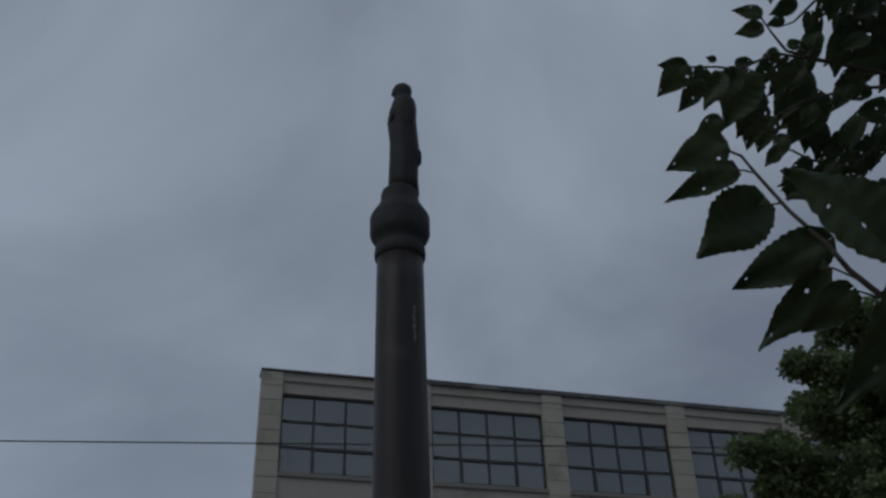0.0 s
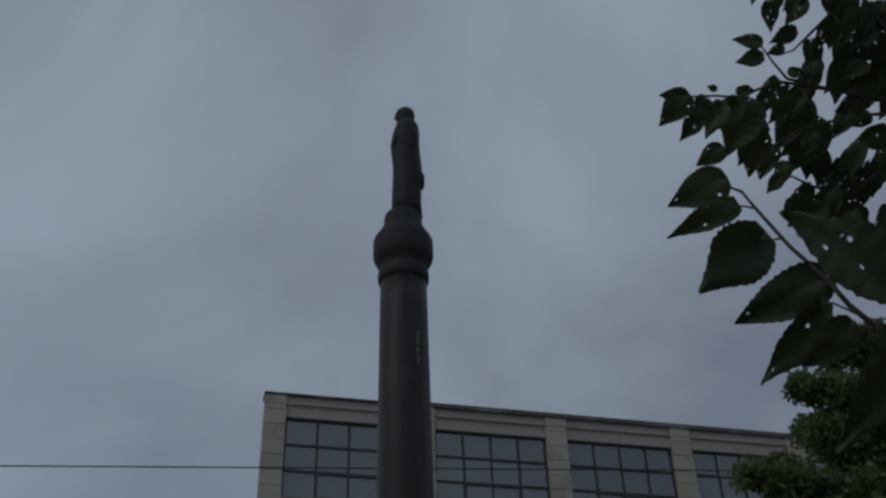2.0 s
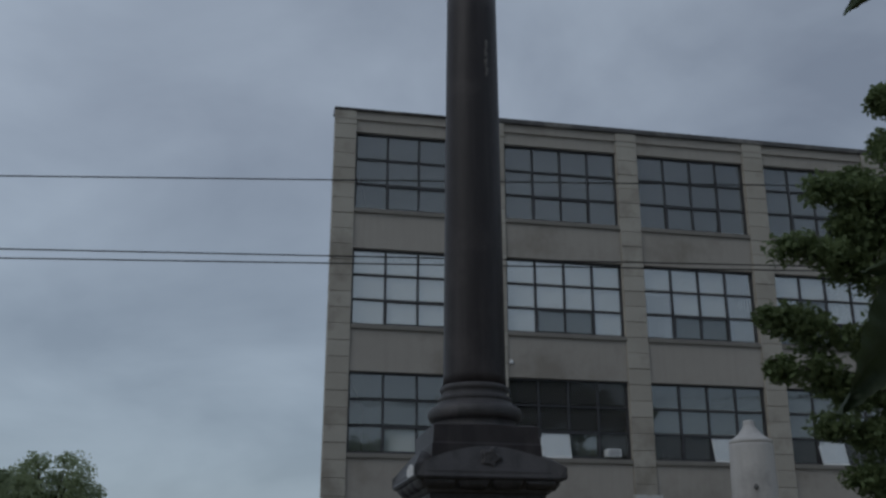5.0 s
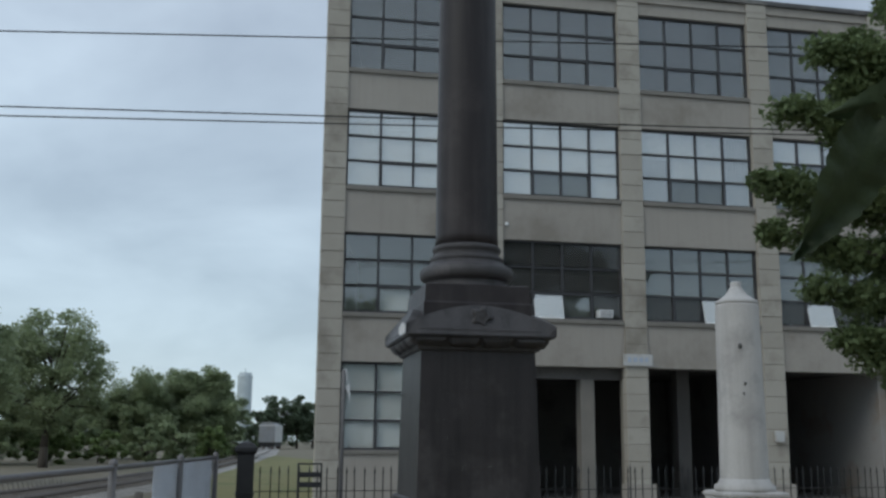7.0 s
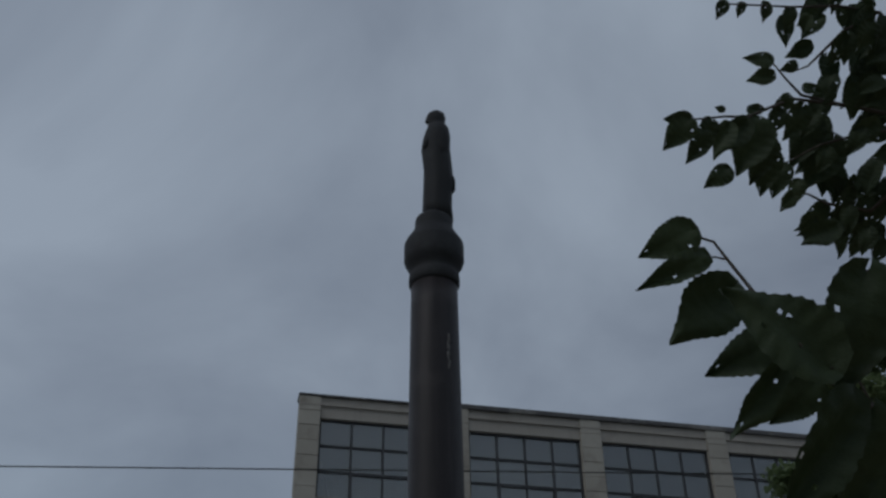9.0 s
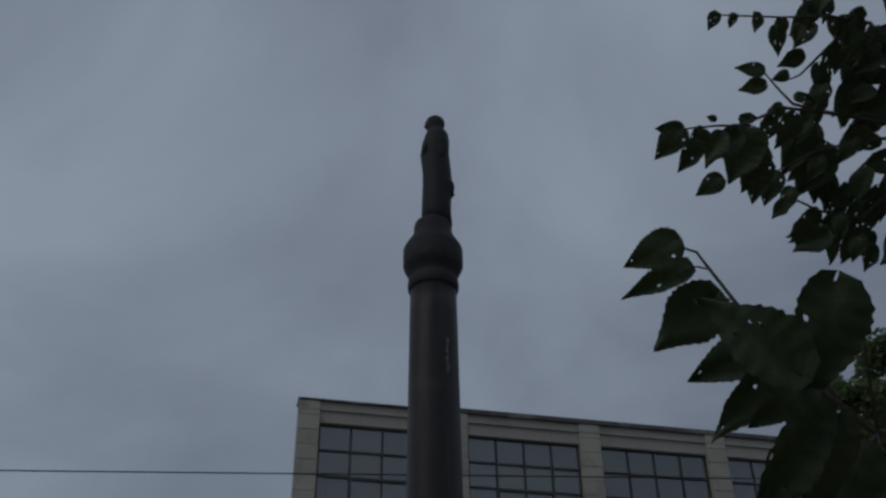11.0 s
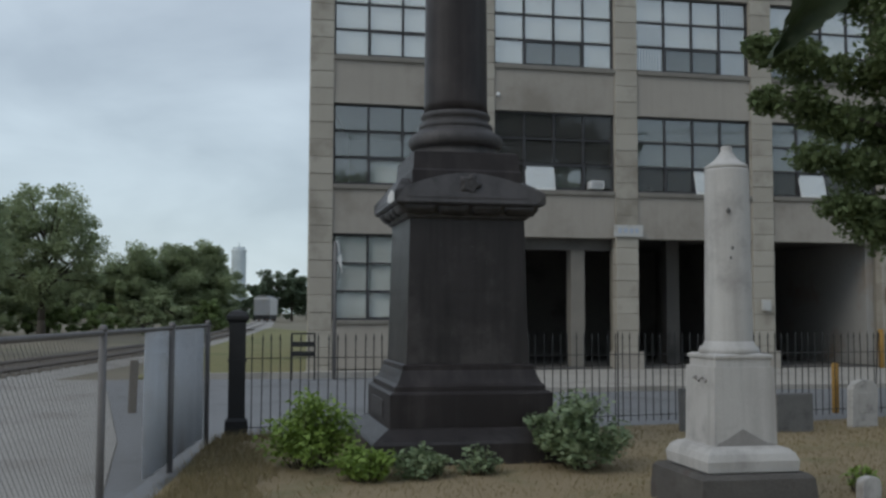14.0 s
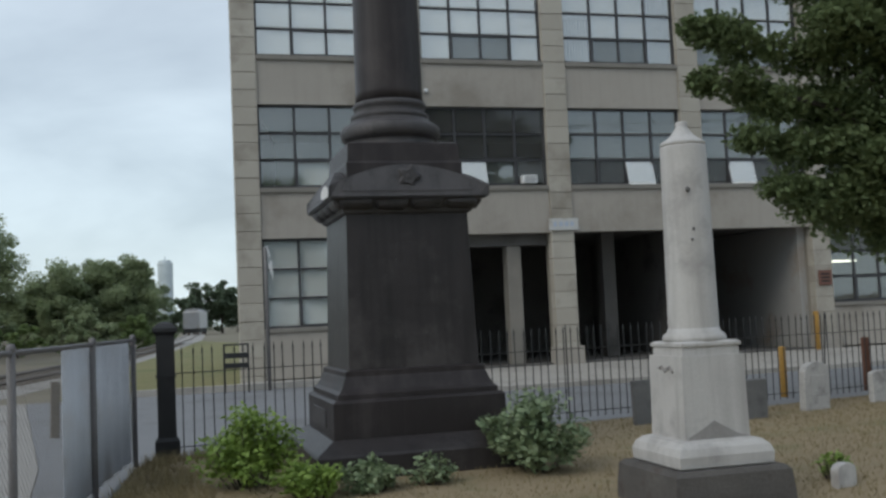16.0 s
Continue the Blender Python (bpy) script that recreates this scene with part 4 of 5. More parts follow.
def tree(name, x, y, trunk, height, spread, low, clumps, per, leaf, material, label, seed, lean=(0, 0), base=-0.2, inner=0.35):
    """A tapered trunk with limbs to clumps of leaves. spread: crown radii; low: where the crown begins."""
    rng = np.random.default_rng(seed)
    ob = thing(name, x, y, base, label, "tree" if name == "tree" else "bush")
    mid, half = (height + low) / 2, (height - low) / 2
    centres, radii = [], []
    for k in range(clumps):
        d = rng.normal(size=3)
        d /= np.linalg.norm(d)
        r = inner + (1 - inner) * rng.random() ** 0.5
        wide = 1.0 - 0.25 * max(0.0, d[2])
        centres.append((lean[0] + d[0] * spread * r * wide, lean[1] + d[1] * spread * r * wide, mid + d[2] * half * r))
        radii.append((0.16 + 0.16 * rng.random()) * min(spread, half))
    bm = bmesh.new()
    top = Vector((lean[0] * 0.7, lean[1] * 0.7, low + half * 1.2))
    knots = [Vector((0, 0, -0.3)), Vector((lean[0] * 0.1, 0, low * 0.6)), Vector((lean[0] * 0.35, lean[1] * 0.35, low + half * 0.3)), top]
    for k in range(3):
        rod(bm, knots[k], knots[k + 1], trunk * (1 - 0.28 * k), trunk * (1 - 0.28 * (k + 1)), 9)
    for k in range(0, clumps, max(1, clumps // 26)):
        c = Vector(centres[k])
        start = knots[1].lerp(knots[3], 0.25 + 0.7 * rng.random())
        bend = start.lerp(c, 0.5) + Vector((0, 0, -0.06 * spread))
        rod(bm, start, bend, trunk * 0.30, trunk * 0.18, 5)
        rod(bm, bend, c, trunk * 0.18, trunk * 0.05, 5)
    part("trunk", bm, M_BARK, ob, smooth=True)
    v, f = leaf_cloud(rng, centres, radii, per, leaf)
    crown = part("crown", scatter_mesh("crown", v, f.tolist(), material), material, ob)
    tagged(crown, kind="stuff")
    return ob


def bough_tree(x, y, trunk, tips, height, leaf, per, material, label, seed):
    """A tree whose boughs reach out to given tips (aside, along, up), each with drooping sprays of leaves on its outer part."""
    rng = np.random.default_rng(seed)
    ob = thing("tree", x, y, -0.2, label, "tree")
    bm = bmesh.new()
    knots = [Vector((0, 0, -0.3)), Vector((-0.1, 0.05, 2.2)), Vector((-0.25, 0.0, 5.0)), Vector((-0.2, 0.1, 8.0)), Vector((0, 0, height - 0.8))]
    for k in range(4):
        rod(bm, knots[k], knots[k + 1], trunk * (1 - 0.22 * k), trunk * (1 - 0.22 * (k + 1)), 9)
    centres, radii = [], []
    for a, b, c in tips:
        tip = Vector((a - x, b - y, c + 0.2))
        low = min(height - 1.5, max(2.0, tip.z - 0.25 * abs(tip.x) - 0.4))
        k = max(i for i in range(4) if knots[i].z <= low)
        root = knots[k].lerp(knots[k + 1], (low - knots[k].z) / (knots[k + 1].z - knots[k].z))
        bend = root.lerp(tip, 0.55) + Vector((0, 0, 0.35))
        rod(bm, root, bend, trunk * 0.33, trunk * 0.2, 6)
        rod(bm, bend, tip, trunk * 0.2, trunk * 0.04, 5)
        for i in range(9):
            f = 0.22 + 0.76 * i / 8
            p = root.lerp(bend, f / 0.55) if f < 0.55 else bend.lerp(tip, (f - 0.55) / 0.45)
            spread = 0.68 * (1.12 - f)
            for _ in range(3):
                centres.append((p.x + spread * rng.normal(), p.y + 0.8 * spread * rng.normal(), p.z - 0.12 + 0.55 * spread * rng.normal()))
                radii.append((0.30 + 0.28 * rng.random()) * (1.25 - 0.5 * f))
    part("trunk", bm, M_BARK, ob, smooth=True)
    v, f = leaf_cloud(rng, centres, radii, per, leaf, 0.5)
    tagged(part("crown", scatter_mesh("crown", v, f.tolist(), material), material, ob), kind="stuff")
    return ob


bough_tree(12.9, 13.8, 0.22, ((8.55, 13.4, 7.75), (7.85, 13.3, 6.75), (7.45, 13.5, 5.55), (7.3, 13.3, 4.75), (8.15, 13.4, 3.95), (8.4, 13.2, 3.15), (9.3, 13.4, 2.95), (9.0, 13.5, 7.2), (9.3, 13.8, 8.0), (9.95, 13.4, 9.5), (10.3, 13.6, 8.7),
                               (11.1, 13.4, 10.5), (9.3, 12.6, 5.6), (9.2, 14.6, 4.8), (10.0, 12.2, 6.8), (9.9, 12.7, 3.6), (10.6, 14.5, 9.2), (15.5, 13.0, 6.5), (15.0, 15.5, 8.0), (14.5, 11.5, 9.0), (13.2, 16.8, 6.0), (12.6, 10.8, 6.5)),
           11.4, 0.105, 240, M_MAPLE, "leafy green tree with layered boughs beside the graveyard fence", 3)
tree("tree", -11.3, 40, 0.25, 8.2, 2.7, 0.6, 80, 240, 0.18, M_LEAFY, "dark green tree at the yard edge", 4)
tree("tree", -11.2, 62, 0.32, 9.4, 3.8, 2.0, 95, 280, 0.19, M_LEAFY, "airy green tree with gaps in its crown", 5, inner=0.3)
for k, (x, y, h, w) in enumerate(((-14, 80, 5.2, 4.0), (-8.6, 88, 7.2, 3.6), (-6.0, 92, 8.0, 3.4), (-3.6, 90, 8.6, 3.4), (-1.9, 94, 7.3, 2.3), (-17, 70, 5.5, 4.5), (-11.0, 90, 5.2, 3.8))):
    tree("tree", x, y, 0.25, h, w, 0.3, 110, 300, 0.21, M_LEAFY, "green tree in a thicket by the railway", 20 + k, inner=0.05)
tree("bush", -5.0, 78, 0.08, 3.2, 1.7, 0.0, 30, 70, 0.3, M_LEAFY, "green bush in front of the thicket, paled for haze", 40, inner=0.1)
for k, (x, y, h, w) in enumerate(((-16, 66, 2.6, 2.8), (-12.6, 70, 2.4, 2.4), (-6.8, 76, 2.6, 2.2), (-2.6, 82, 2.8, 2.0), (-1.0, 88, 2.2, 1.7))):
    tree("bush", x, y, 0.08, h, w, -0.1, 34, 110, 0.24, M_LEAF if k % 2 else M_LEAFY, "low green bush below the thicket", 90 + k, inner=0.1)
tree("bush", -9.5, 72, 0.08, 2.2, 2.3, 0.0, 30, 70, 0.3, M_LEAF, "low green bush along the yard", 41, inner=0.1)
for k, (x, h, w) in enumerate(((3.6, 7.5, 3.5), (7.6, 11.3, 4.2), (11.2, 10.9, 4.0), (14.6, 10.0, 4.5), (19, 9, 5))):
    tree("tree", x, 205 + 3 * k, 0.4, h, w, 0.5, 55, 120, 0.5, M_LEAFD, "dark distant tree beyond the railway", 50 + k, inner=0.1)
rng = np.random.default_rng(9)
far_c = [(-60 + 160 * rng.random(), 300 + 60 * rng.random(), 2.0 + 3.5 * rng.random()) for _ in range(150)]
v, f = leaf_cloud(rng, far_c, [4.0] * 150, 60, 1.2)
tagged(new("far_woods", scatter_mesh("far_woods", v, f.tolist(), M_LEAFD)), "dark line of far woods on the horizon", "woods", kind="stuff")


# ---- shrubs at the monument ----
def shrub(x, y, h, w, count, leaf, material, label, seed):
    rng = np.random.default_rng(seed)
    ob = thing("shrub", x, y, GROUND, label, "shrub", "shrubs at the monument")
    tips = []
    for k in range(26):
        a, r = 6.283 * rng.random(), w * rng.random() ** 0.6
        tip = (r * math.cos(a), r * math.sin(a), h * (0.5 + 0.5 * rng.random()) * (1.05 - 0.45 * (r / w) ** 2))
        part("stem", rod(bmesh.new(), (tip[0] * 0.2, tip[1] * 0.2, -0.1), tip, 0.008, 0.004, 5), M_BARK, ob)
        tips.append(tip)
        tips.append((tip[0] * 0.75, tip[1] * 0.75, tip[2] * 0.6))
    v, f = leaf_cloud(rng, tips, [0.16 * (w + h)] * len(tips), count // len(tips), leaf, 0.1)
    v[:, 2] = np.maximum(v[:, 2], -0.02)
    tagged(part("foliage", scatter_mesh("foliage", v, f.tolist(), material), material, ob), kind="stuff")
    return ob


shrub(0.52, 9.85, 0.74, 0.37, 4600, 0.05, M_SHRUB, "bright green bushy shrub beside the monument", 60)
shrub(3.18, 9.55, 0.66, 0.44, 3600, 0.07, M_PEONY, "grey-green broad-leaved shrub beside the monument", 61)
shrub(1.02, 9.15, 0.30, 0.32, 1500, 0.055, M_SHRUB, "low green plant before the plinth", 62)
shrub(1.55, 9.2, 0.26, 0.28, 1200, 0.055, M_PEONY, "low green plant before the plinth", 63)
shrub(2.1, 9.3, 0.26, 0.20, 420, 0.05, M_PEONY, "sparse brownish plant before the plinth", 64)
shrub(5.12, 7.72, 0.22, 0.14, 400, 0.045, M_SHRUB, "small green weed beside a footstone", 65)



# ---- small street things ----
def wire_line(z0, slope, sag, label):
    pts = []
    for k in range(41):
        x = -60 + 3.5 * k
        pts.append((x, 18.0 + 0.01 * x, z0 + slope * x + sag * ((x - 10) / 70) ** 2))
    bm = tube(pts, 0.014, sides=5)
    ob = part("overhead_cable", bm, M_RUBBER)
    return tagged(ob, label, "cable", "overhead cables along the road")


def street_pole(x):
    ob = thing("utility_pole", x, 18.0 + 0.01 * x, -0.15, "tall brown timber pole that carries the cables", "utility pole", "poles along the road")
    part("pole", turned([(0.16, -0.3), (0.15, 2), (0.11, 14)], 14), M_WOOD, ob, smooth=True)
    part("crossarm", soft_edges(boxed(-0.06, 0.06, -1.0, 1.0, 9.0, 9.12), 0.008, 1), M_WOOD, ob)
    return ob


wire_line(8.965, 0.071, 0.0, "thin black overhead cable above the road")
wire_line(7.435, 0.0445, 0.0, "black overhead cable along the road")
wire_line(7.285, 0.049, 0.0, "black overhead cable along the road")
street_pole(-60.0)
street_pole(80.0)

silo = thing("water_tower", 0.35, 220, -0.2, "pale cylindrical tower beyond the trees", "tower")
part("drum", turned([(1.55, 0), (1.55, 14.6), (1.62, 14.65), (1.62, 15.1), (1.5, 15.2)], 32), M_TOWER, silo, smooth=False)
part("railing", turned([(1.3, 15.15), (1.3, 15.7), (1.2, 15.7)], 12), M_TOWER, silo)
part("mast", turned([(0.12, 15.15), (0.10, 16.6)], 8), M_TOWER, silo)


def prism_roof(half, length, low, high):
    """A shallow pitched roof along y."""
    bm = bmesh.new()
    ends = []
    for y in (0.0, length):
        ends.append([bm.verts.new(p) for p in ((-half, y, low), (half, y, low), (half * 0.55, y, high), (-half * 0.55, y, high))])
    a, b = ends
    bm.faces.new(a)
    bm.faces.new(tuple(reversed(b)))
    for k in range(4):
        bm.faces.new((a[(k + 1) % 4], a[k], b[k], b[(k + 1) % 4]))
    return bm


car = thing("freight_car", 4.35, 180, -0.1, "white and grey railway freight car on the track", "freight car")
car.matrix_basis = pose(4.35, 180, -0.1, 0, 0, -8)
part("body", soft_edges(boxed(-1.4, 1.4, 0, 13, 1.2, 4.2), 0.12), M_FADED, car)
end = part("end_panel", soft_edges(boxed(-1.38, 1.38, -0.10, 0.02, 1.2, 4.0), 0.05, 2), M_CAR, car, "dusty grey end of the car")
for z in (1.7, 2.3, 2.9, 3.5):
    part("end_rib", soft_edges(boxed(-1.3, 1.3, -0.17, -0.09, z, z + 0.12), 0.02, 1), M_CAR, end)
part("roof", soft_edges(prism_roof(1.35, 13.0, 4.18, 4.62), 0.04, 1), M_CAR, car, "shallow grey roof")
part("coupler", soft_edges(boxed(-0.2, 0.2, -0.75, 0.2, 0.75, 1.05), 0.03, 1), M_RUBBER, car)
part("underframe", boxed(-1.3, 1.3, 0.0, 12.8, 0.45, 1.2), M_RUBBER, car)
for y in (1.5, 3.3, 9.8, 11.6):
    for x in (-0.75, 0.75):
        w = part("wheel", turned([(0.46, -0.07), (0.46, 0.07)], 20), M_RUST, car)
        w.matrix_basis = pose(x, y, 0.56, 0, 90, 0)

frame_sign = thing("slatted_metal_sign", 1.40, 24.2, -0.15, "small black metal frame with two dark slats", "sign frame")
for x in (-0.27, 0.27):
    part("leg", boxed(x - 0.02, x + 0.02, -0.02, 0.02, -0.2, 1.12), M_IRON, frame_sign)
part("top_bar", boxed(-0.25, 0.25, -0.02, 0.02, 1.08, 1.12), M_IRON, frame_sign)
for z in (0.56, 0.79):
    part("slat", soft_edges(boxed(-0.25, 0.25, -0.025, 0.025, z, z + 0.12), 0.008, 1), M_IRON, frame_sign)

flag_pole = thing("thin_pole", 2.15, 24.3, -0.15, "thin grey metal pole with a torn white pennant", "pole")
part("pole", turned([(0.045, -0.3), (0.045, 3.3), (0.02, 3.34)], 12), M_GALV, flag_pole, smooth=True)
bm = bmesh.new()
for a, b in (((0.03, 0, 3.35), (0.10, -0.02, 3.12)), ((0.10, -0.02, 3.12), (0.05, 0.0, 3.05)), ((0.12, -0.02, 3.0), (0.16, -0.03, 2.55)), ((0.06, 0, 2.95), (0.14, 0.0, 2.7))):
    rod(bm, a, b, 0.03, 0.012, 5)
part("pennant", bm, M_WHITE, flag_pole, "torn white plastic strips")

pier_sign = thing("wall_sign", 10.33, 25.9, 3.56, "white wall sign with faded blue lettering", "sign")
part("board", soft_edges(boxed(-0.42, 0.42, -0.05, 0.0, 0, 0.32), 0.006, 1), M_FADED, pier_sign)
for k, (x, w) in enumerate(((-0.30, 0.09), (-0.14, 0.11), (0.03, 0.10), (0.19, 0.09))):
    part("lettering_bar", boxed(x, x + w, -0.056, -0.049, 0.10 + 0.01 * (k % 2), 0.23), M_BLUE, pier_sign)
small_sign = thing("wall_sign", 18.46, 25.92, 1.78, "small dark red notice on the pier", "sign")
part("board", soft_edges(boxed(-0.24, 0.20, -0.03, 0.0, 0, 0.44), 0.005, 1), M_RED, small_sign)
for z in (0.10, 0.20, 0.30):
    part("lettering_bar", boxed(-0.16, 0.12, -0.035, -0.029, z, z + 0.05), M_RUBBER, small_sign)
meter = thing("wall_plate", 14.42, 25.92, 1.55, "small pale electrical box on the pier", "electrical box")
part("case", soft_edges(boxed(-0.13, 0.13, -0.10, 0.0, 0, 0.30), 0.02), M_FADED, meter)

boxy = thing("window_air_conditioner", 9.45, 26.02, 4.86, "small white air conditioner in an open window", "air conditioner")
part("case", soft_edges(boxed(-0.20, 0.20, -0.14, 0.22, 0, 0.22), 0.02), M_WHITE, boxy)
for k in range(4):
    part("louvre", boxed(-0.16, 0.16, -0.148, -0.139, 0.04 + 0.04 * k, 0.055 + 0.04 * k), M_GREY, boxy)
lamp = thing("wall_lamp", 6.66, 25.97, 7.36, "small white lamp on the spandrel", "wall lamp")
part("shade", turned([(0.05, -0.05), (0.06, 0.0), (0.03, 0.05)], 14), M_WHITE, lamp, smooth=True)
part("arm", boxed(-0.015, 0.015, 0.0, 0.06, -0.01, 0.02), M_IRON, lamp)
for z, x in ((2.72, 19.6), (2.55, 20.4)):
    fitting = thing("tube_lamp", x, 28.0, z, "lit fluorescent tube inside the ground floor", "tube lamp", "tube lamps")
    bm = bmesh.new()
    rod(bm, (-0.75, 0, 0), (0.75, 0, 0), 0.03, sides=10)
    part("tube", bm, lamp_mat, fitting)
    part("hood", boxed(-0.8, 0.8, -0.06, 0.06, 0.032, 3.69 - z), M_GREY, fitting)

# ---- near tree with the hanging branch ----
near_tree = thing("tree", 2.5, 0.55, GROUND, "young broad-leaved tree with drooping heart-shaped leaves", "tree")
lift_up = Matrix.Translation((-2.5, -0.55, -GROUND))
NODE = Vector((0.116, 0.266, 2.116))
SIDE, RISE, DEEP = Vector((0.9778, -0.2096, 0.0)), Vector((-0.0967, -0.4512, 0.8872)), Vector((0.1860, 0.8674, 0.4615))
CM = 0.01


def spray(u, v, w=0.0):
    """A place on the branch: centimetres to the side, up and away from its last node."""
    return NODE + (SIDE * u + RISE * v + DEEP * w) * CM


def leaf_mesh(seed):
    """A toothed heart-shaped blade with a drawn-out tip, cupped along the midrib and eaten in places."""
    rng = np.random.default_rng(seed)
    n, m = 26, 7
    bm = bmesh.new()
    rows_ = []
    skew = 0.10 * rng.normal()
    for i in range(n + 1):
        s = i / n
        half = 0.40 * math.sin(math.pi * s ** 0.66) ** 0.62 * (1 - 0.62 * max(0.0, s - 0.55) / 0.45) + 0.004
        half *= 1 + (0.036 if i % 2 else -0.036) + 0.06 * math.sin(9 * s + seed)
        row = []
        for j in range(-m, m + 1):
            q = j / m
            x = s - 0.10 * abs(q) ** 1.5 * (1 - s) ** 3
            z = -0.13 * s * s + 0.20 * half * abs(q) + 0.035 * math.sin(5 * s + 3 * q + seed) + 0.014 * math.sin(i * 1.7) * abs(q)
            row.append(bm.verts.new((x, q * half * (1 + skew * (1 if q > 0 else -1)), z)))
        rows_.append(row)
    for i in range(n):
        for j in range(2 * m):
            if 4 < i < n - 4 and 0 < j < 2 * m - 1 and rng.random() < 0.008:
                continue
            bm.faces.new((rows_[i][j], rows_[i][j + 1], rows_[i + 1][j + 1], rows_[i + 1][j]))
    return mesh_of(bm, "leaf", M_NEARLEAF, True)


LEAVES = [leaf_mesh(k) for k in range(7)]
leaf_rng = np.random.default_rng(12)


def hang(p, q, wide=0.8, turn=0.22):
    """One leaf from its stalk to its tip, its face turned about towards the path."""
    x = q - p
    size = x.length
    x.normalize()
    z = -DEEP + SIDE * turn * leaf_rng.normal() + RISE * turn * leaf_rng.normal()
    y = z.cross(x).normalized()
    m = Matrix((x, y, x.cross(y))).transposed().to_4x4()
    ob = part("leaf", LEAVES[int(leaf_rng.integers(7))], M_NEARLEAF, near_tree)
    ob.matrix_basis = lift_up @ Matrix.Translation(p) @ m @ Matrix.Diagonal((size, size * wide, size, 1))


def twig(name, pts, r0, r1):
    return part(name, tube(pts, r0, r1, 7), M_BARK, near_tree, at=lift_up, smooth=True)


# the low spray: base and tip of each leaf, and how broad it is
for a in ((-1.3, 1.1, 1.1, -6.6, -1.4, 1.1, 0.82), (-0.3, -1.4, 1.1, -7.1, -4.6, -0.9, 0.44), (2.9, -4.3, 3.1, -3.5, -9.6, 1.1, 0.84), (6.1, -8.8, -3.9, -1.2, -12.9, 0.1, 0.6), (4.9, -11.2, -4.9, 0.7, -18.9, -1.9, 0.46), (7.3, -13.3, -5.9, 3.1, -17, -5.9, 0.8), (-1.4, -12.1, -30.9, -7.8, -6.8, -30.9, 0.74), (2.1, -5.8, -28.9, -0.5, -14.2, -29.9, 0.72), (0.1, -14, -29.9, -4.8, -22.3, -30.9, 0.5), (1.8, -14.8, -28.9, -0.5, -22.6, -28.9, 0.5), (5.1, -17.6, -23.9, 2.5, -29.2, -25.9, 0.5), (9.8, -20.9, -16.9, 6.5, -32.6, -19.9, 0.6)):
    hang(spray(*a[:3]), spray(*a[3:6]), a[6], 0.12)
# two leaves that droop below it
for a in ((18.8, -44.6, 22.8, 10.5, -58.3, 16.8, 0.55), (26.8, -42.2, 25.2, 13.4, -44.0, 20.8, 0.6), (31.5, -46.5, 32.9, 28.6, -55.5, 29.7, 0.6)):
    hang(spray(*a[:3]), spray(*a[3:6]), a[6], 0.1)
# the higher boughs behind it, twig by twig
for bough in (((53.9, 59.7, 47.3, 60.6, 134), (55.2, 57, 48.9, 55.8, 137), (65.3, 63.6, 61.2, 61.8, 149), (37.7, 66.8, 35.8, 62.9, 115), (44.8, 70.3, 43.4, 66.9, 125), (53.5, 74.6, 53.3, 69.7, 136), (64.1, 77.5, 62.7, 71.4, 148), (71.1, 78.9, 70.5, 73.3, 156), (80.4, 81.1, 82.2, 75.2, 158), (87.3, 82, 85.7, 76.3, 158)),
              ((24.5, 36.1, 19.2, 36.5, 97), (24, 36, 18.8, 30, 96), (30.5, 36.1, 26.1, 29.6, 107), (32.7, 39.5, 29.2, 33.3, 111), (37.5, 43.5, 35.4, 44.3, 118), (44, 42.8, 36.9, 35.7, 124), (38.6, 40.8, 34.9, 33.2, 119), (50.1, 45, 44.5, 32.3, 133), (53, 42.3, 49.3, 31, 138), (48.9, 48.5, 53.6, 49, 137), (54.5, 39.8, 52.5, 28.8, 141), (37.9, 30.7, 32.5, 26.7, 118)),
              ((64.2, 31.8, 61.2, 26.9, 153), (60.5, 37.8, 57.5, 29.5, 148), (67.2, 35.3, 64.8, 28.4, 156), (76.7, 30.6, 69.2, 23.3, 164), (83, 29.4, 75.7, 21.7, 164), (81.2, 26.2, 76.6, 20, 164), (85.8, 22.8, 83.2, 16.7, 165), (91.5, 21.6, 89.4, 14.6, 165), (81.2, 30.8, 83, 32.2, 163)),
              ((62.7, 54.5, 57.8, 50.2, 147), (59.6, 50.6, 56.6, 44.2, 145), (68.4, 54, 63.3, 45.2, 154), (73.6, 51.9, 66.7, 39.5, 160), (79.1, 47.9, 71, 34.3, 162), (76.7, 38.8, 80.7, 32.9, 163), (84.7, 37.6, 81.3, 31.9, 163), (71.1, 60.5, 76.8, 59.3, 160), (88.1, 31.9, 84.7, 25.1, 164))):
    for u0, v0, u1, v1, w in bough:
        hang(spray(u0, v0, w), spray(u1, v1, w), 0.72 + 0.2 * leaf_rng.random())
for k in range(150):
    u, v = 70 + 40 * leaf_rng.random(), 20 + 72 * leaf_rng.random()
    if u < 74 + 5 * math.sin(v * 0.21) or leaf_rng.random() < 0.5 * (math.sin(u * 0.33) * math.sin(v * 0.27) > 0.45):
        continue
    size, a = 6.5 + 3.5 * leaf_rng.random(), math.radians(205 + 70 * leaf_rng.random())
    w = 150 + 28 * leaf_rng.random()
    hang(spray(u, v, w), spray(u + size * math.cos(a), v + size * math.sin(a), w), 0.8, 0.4)
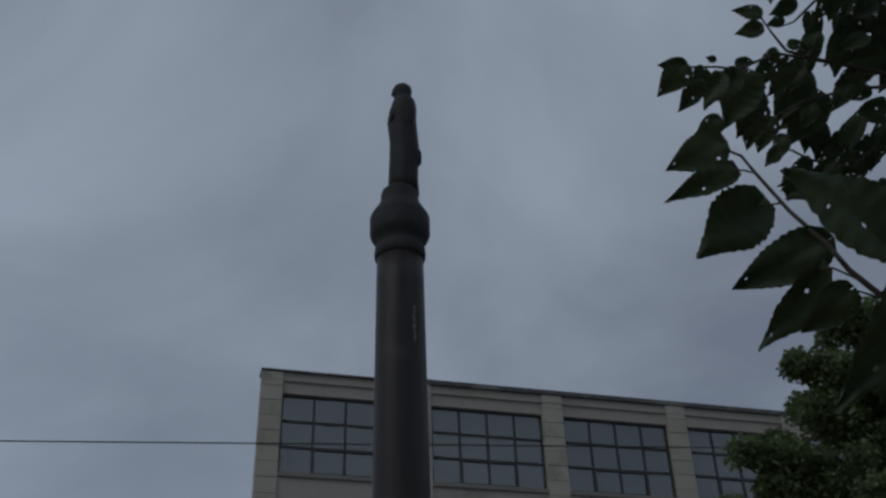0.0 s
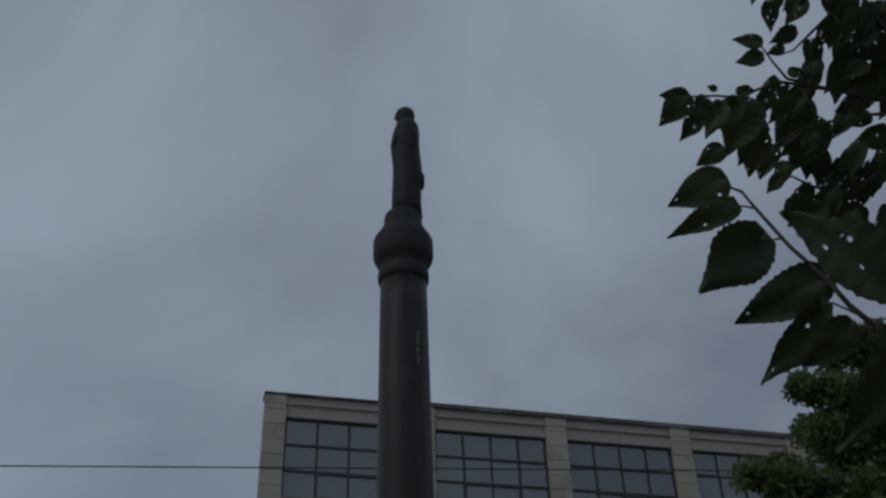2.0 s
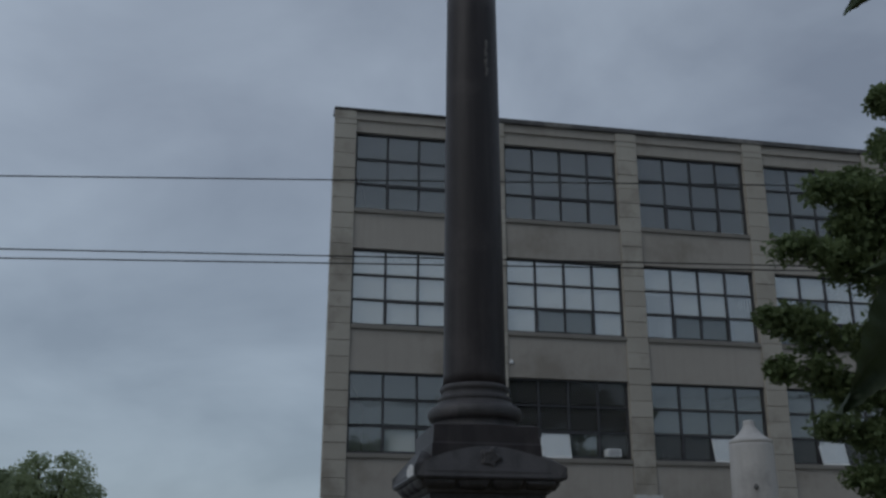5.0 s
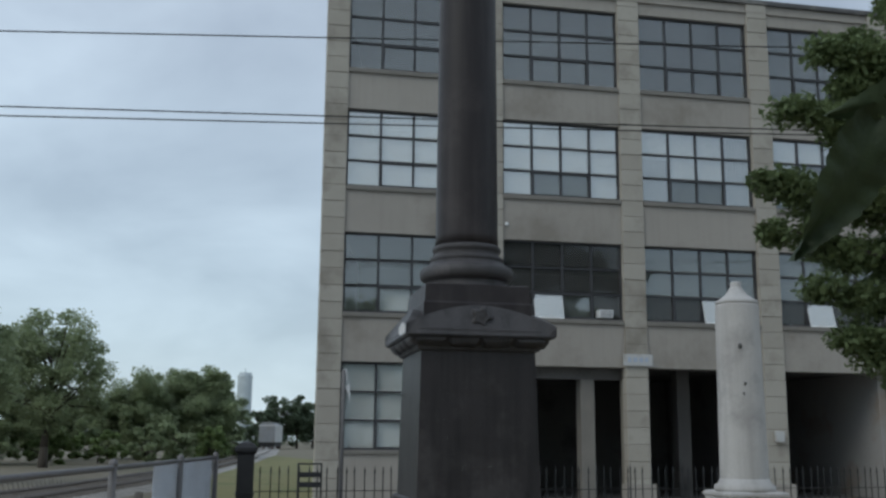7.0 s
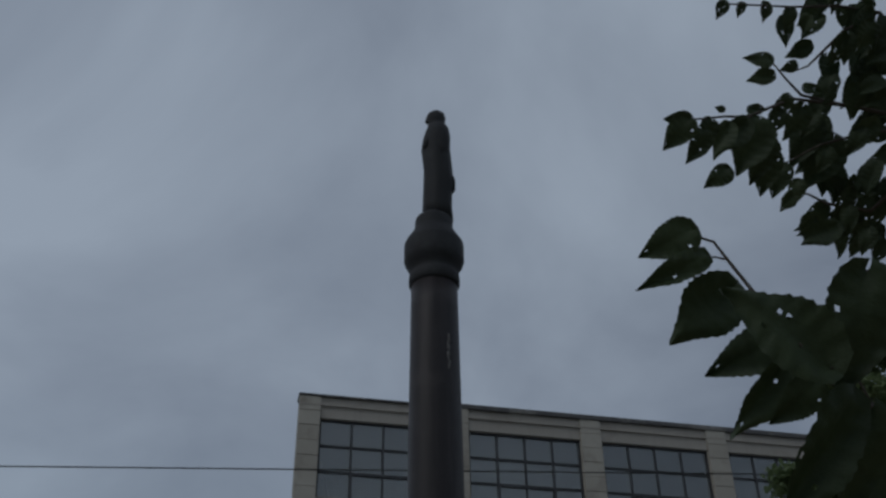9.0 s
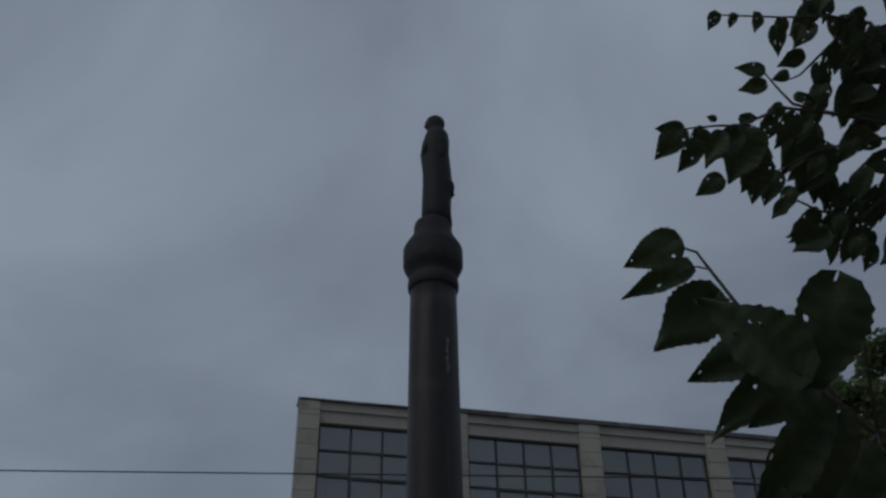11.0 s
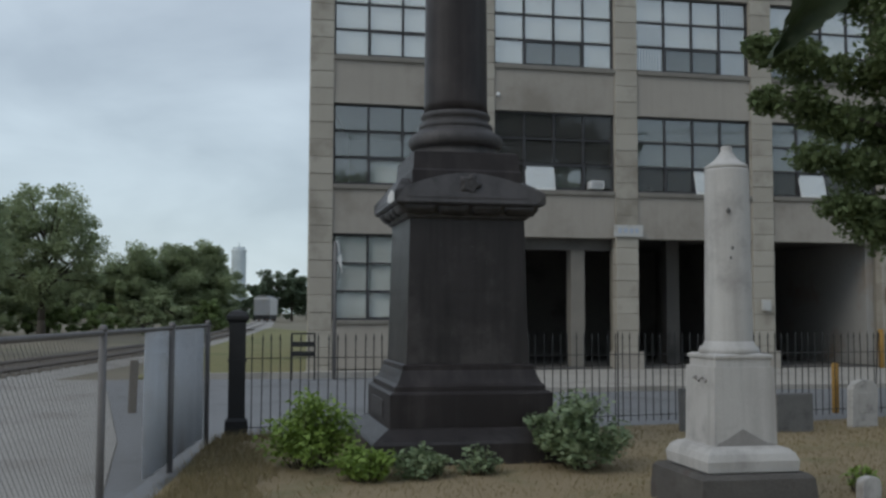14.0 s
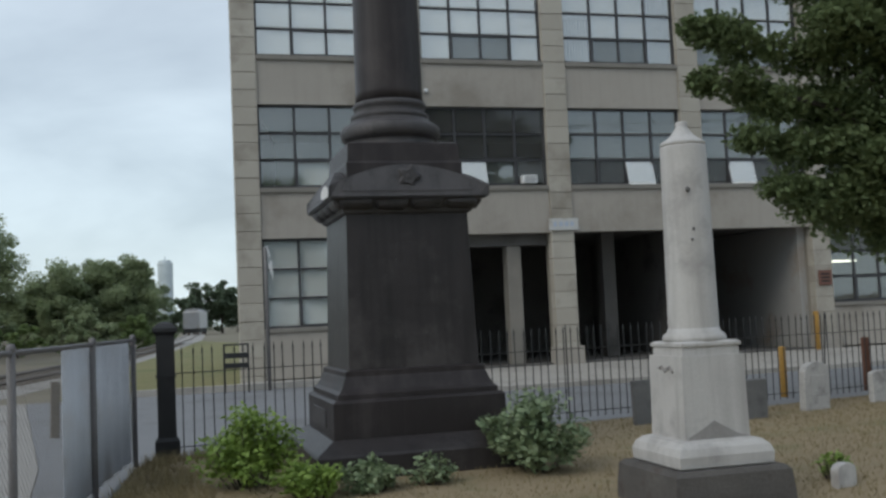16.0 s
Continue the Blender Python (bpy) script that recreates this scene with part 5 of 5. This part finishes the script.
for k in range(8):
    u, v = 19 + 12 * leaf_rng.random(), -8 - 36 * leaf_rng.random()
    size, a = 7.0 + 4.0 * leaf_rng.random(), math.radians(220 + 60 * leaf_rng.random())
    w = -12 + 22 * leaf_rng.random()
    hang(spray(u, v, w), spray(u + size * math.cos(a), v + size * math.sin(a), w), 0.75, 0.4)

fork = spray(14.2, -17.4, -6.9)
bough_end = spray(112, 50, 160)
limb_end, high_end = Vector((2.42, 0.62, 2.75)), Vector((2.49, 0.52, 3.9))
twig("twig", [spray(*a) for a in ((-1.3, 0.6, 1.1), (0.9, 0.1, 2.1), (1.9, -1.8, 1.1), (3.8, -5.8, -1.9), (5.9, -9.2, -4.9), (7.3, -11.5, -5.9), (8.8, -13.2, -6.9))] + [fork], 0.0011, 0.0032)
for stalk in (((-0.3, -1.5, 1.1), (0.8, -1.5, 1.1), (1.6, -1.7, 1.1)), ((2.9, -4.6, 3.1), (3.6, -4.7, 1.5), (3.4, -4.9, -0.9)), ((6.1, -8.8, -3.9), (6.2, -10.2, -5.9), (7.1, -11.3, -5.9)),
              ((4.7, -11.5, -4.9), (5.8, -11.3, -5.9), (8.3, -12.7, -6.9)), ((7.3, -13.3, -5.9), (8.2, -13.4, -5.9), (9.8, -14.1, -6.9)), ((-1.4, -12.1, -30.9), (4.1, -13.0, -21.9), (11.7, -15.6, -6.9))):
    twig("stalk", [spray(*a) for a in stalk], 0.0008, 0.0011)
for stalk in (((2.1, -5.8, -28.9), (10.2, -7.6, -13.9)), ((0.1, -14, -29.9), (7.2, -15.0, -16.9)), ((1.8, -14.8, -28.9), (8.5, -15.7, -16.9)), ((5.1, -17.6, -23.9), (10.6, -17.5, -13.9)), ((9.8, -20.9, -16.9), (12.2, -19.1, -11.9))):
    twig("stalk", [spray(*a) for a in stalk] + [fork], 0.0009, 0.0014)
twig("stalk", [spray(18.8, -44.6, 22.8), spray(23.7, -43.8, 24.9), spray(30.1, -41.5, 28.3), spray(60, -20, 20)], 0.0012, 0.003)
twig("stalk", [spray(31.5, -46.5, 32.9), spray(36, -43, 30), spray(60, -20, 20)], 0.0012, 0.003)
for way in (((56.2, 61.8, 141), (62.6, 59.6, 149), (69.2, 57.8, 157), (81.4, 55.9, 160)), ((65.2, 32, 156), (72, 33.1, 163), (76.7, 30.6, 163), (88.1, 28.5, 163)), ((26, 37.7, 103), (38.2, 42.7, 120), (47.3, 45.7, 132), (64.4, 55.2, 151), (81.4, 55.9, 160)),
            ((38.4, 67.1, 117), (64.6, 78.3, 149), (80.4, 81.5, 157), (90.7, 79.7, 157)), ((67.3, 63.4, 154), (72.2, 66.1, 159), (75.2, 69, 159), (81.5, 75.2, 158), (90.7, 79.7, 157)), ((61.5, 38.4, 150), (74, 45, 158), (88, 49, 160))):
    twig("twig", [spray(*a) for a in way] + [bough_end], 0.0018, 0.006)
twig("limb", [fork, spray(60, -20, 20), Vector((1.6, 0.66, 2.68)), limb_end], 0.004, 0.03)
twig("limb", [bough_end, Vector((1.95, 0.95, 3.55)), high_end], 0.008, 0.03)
twig("trunk", [Vector((2.5, 0.55, -0.4)), Vector((2.47, 0.58, 1.2)), limb_end, high_end, Vector((2.7, 0.4, 5.4))], 0.09, 0.03)

# ---- trees behind the camera, mirrored in the windows ----
for k, (x, y, h, w) in enumerate(((-9, -14, 11, 4.5), (-1.5, -17, 12, 5.0), (7.5, -15, 11.5, 4.8), (15, -12, 11, 4.6))):
    tree("tree", x, y, 0.28, h, w, 2.2, 70, 70, 0.42, M_LEAF, "large green graveyard tree mirrored in the windows", 80 + k, inner=0.2)

# ---- blinds and jars in the windows ----
hanging = thing("vertical_blind", 10.72, FACE + 0.165, 8.27, "half-open white vertical blind behind the glass", "blind")
for k in range(9):
    part("slat", boxed(0.03 + 0.085 * k, 0.075 + 0.085 * k, 0, 0.004, 0, 1.25), M_BLINDG, hanging)
hanging = thing("vertical_blind", 13.26, FACE + 0.165, 8.27, "half-open white vertical blind behind the glass", "blind")
for k in range(8):
    part("slat", boxed(0.03 + 0.09 * k, 0.07 + 0.09 * k, 0, 0.004, 0, 2.0), M_BLINDG, hanging)
for x, h, r in ((10.95, 0.30, 0.06), (11.12, 0.20, 0.08), (15.2, 0.26, 0.06)):
    jar = thing("jar", x, FACE + 0.24, 4.80, "dusty pale jar on a window ledge", "jar", "jars on the window ledges")
    part("body", turned([(r * 0.9, 0), (r, 0.03), (r, h * 0.7), (r * 0.5, h * 0.82), (r * 0.5, h)], 14), M_GREY, jar, smooth=True)
for x0, x1 in BAYS:
    ledge = fpart("inner_ledge", boxed(x0, x1, FACE + 0.19, FACE + 0.5, 4.70, 4.80), M_SILL)
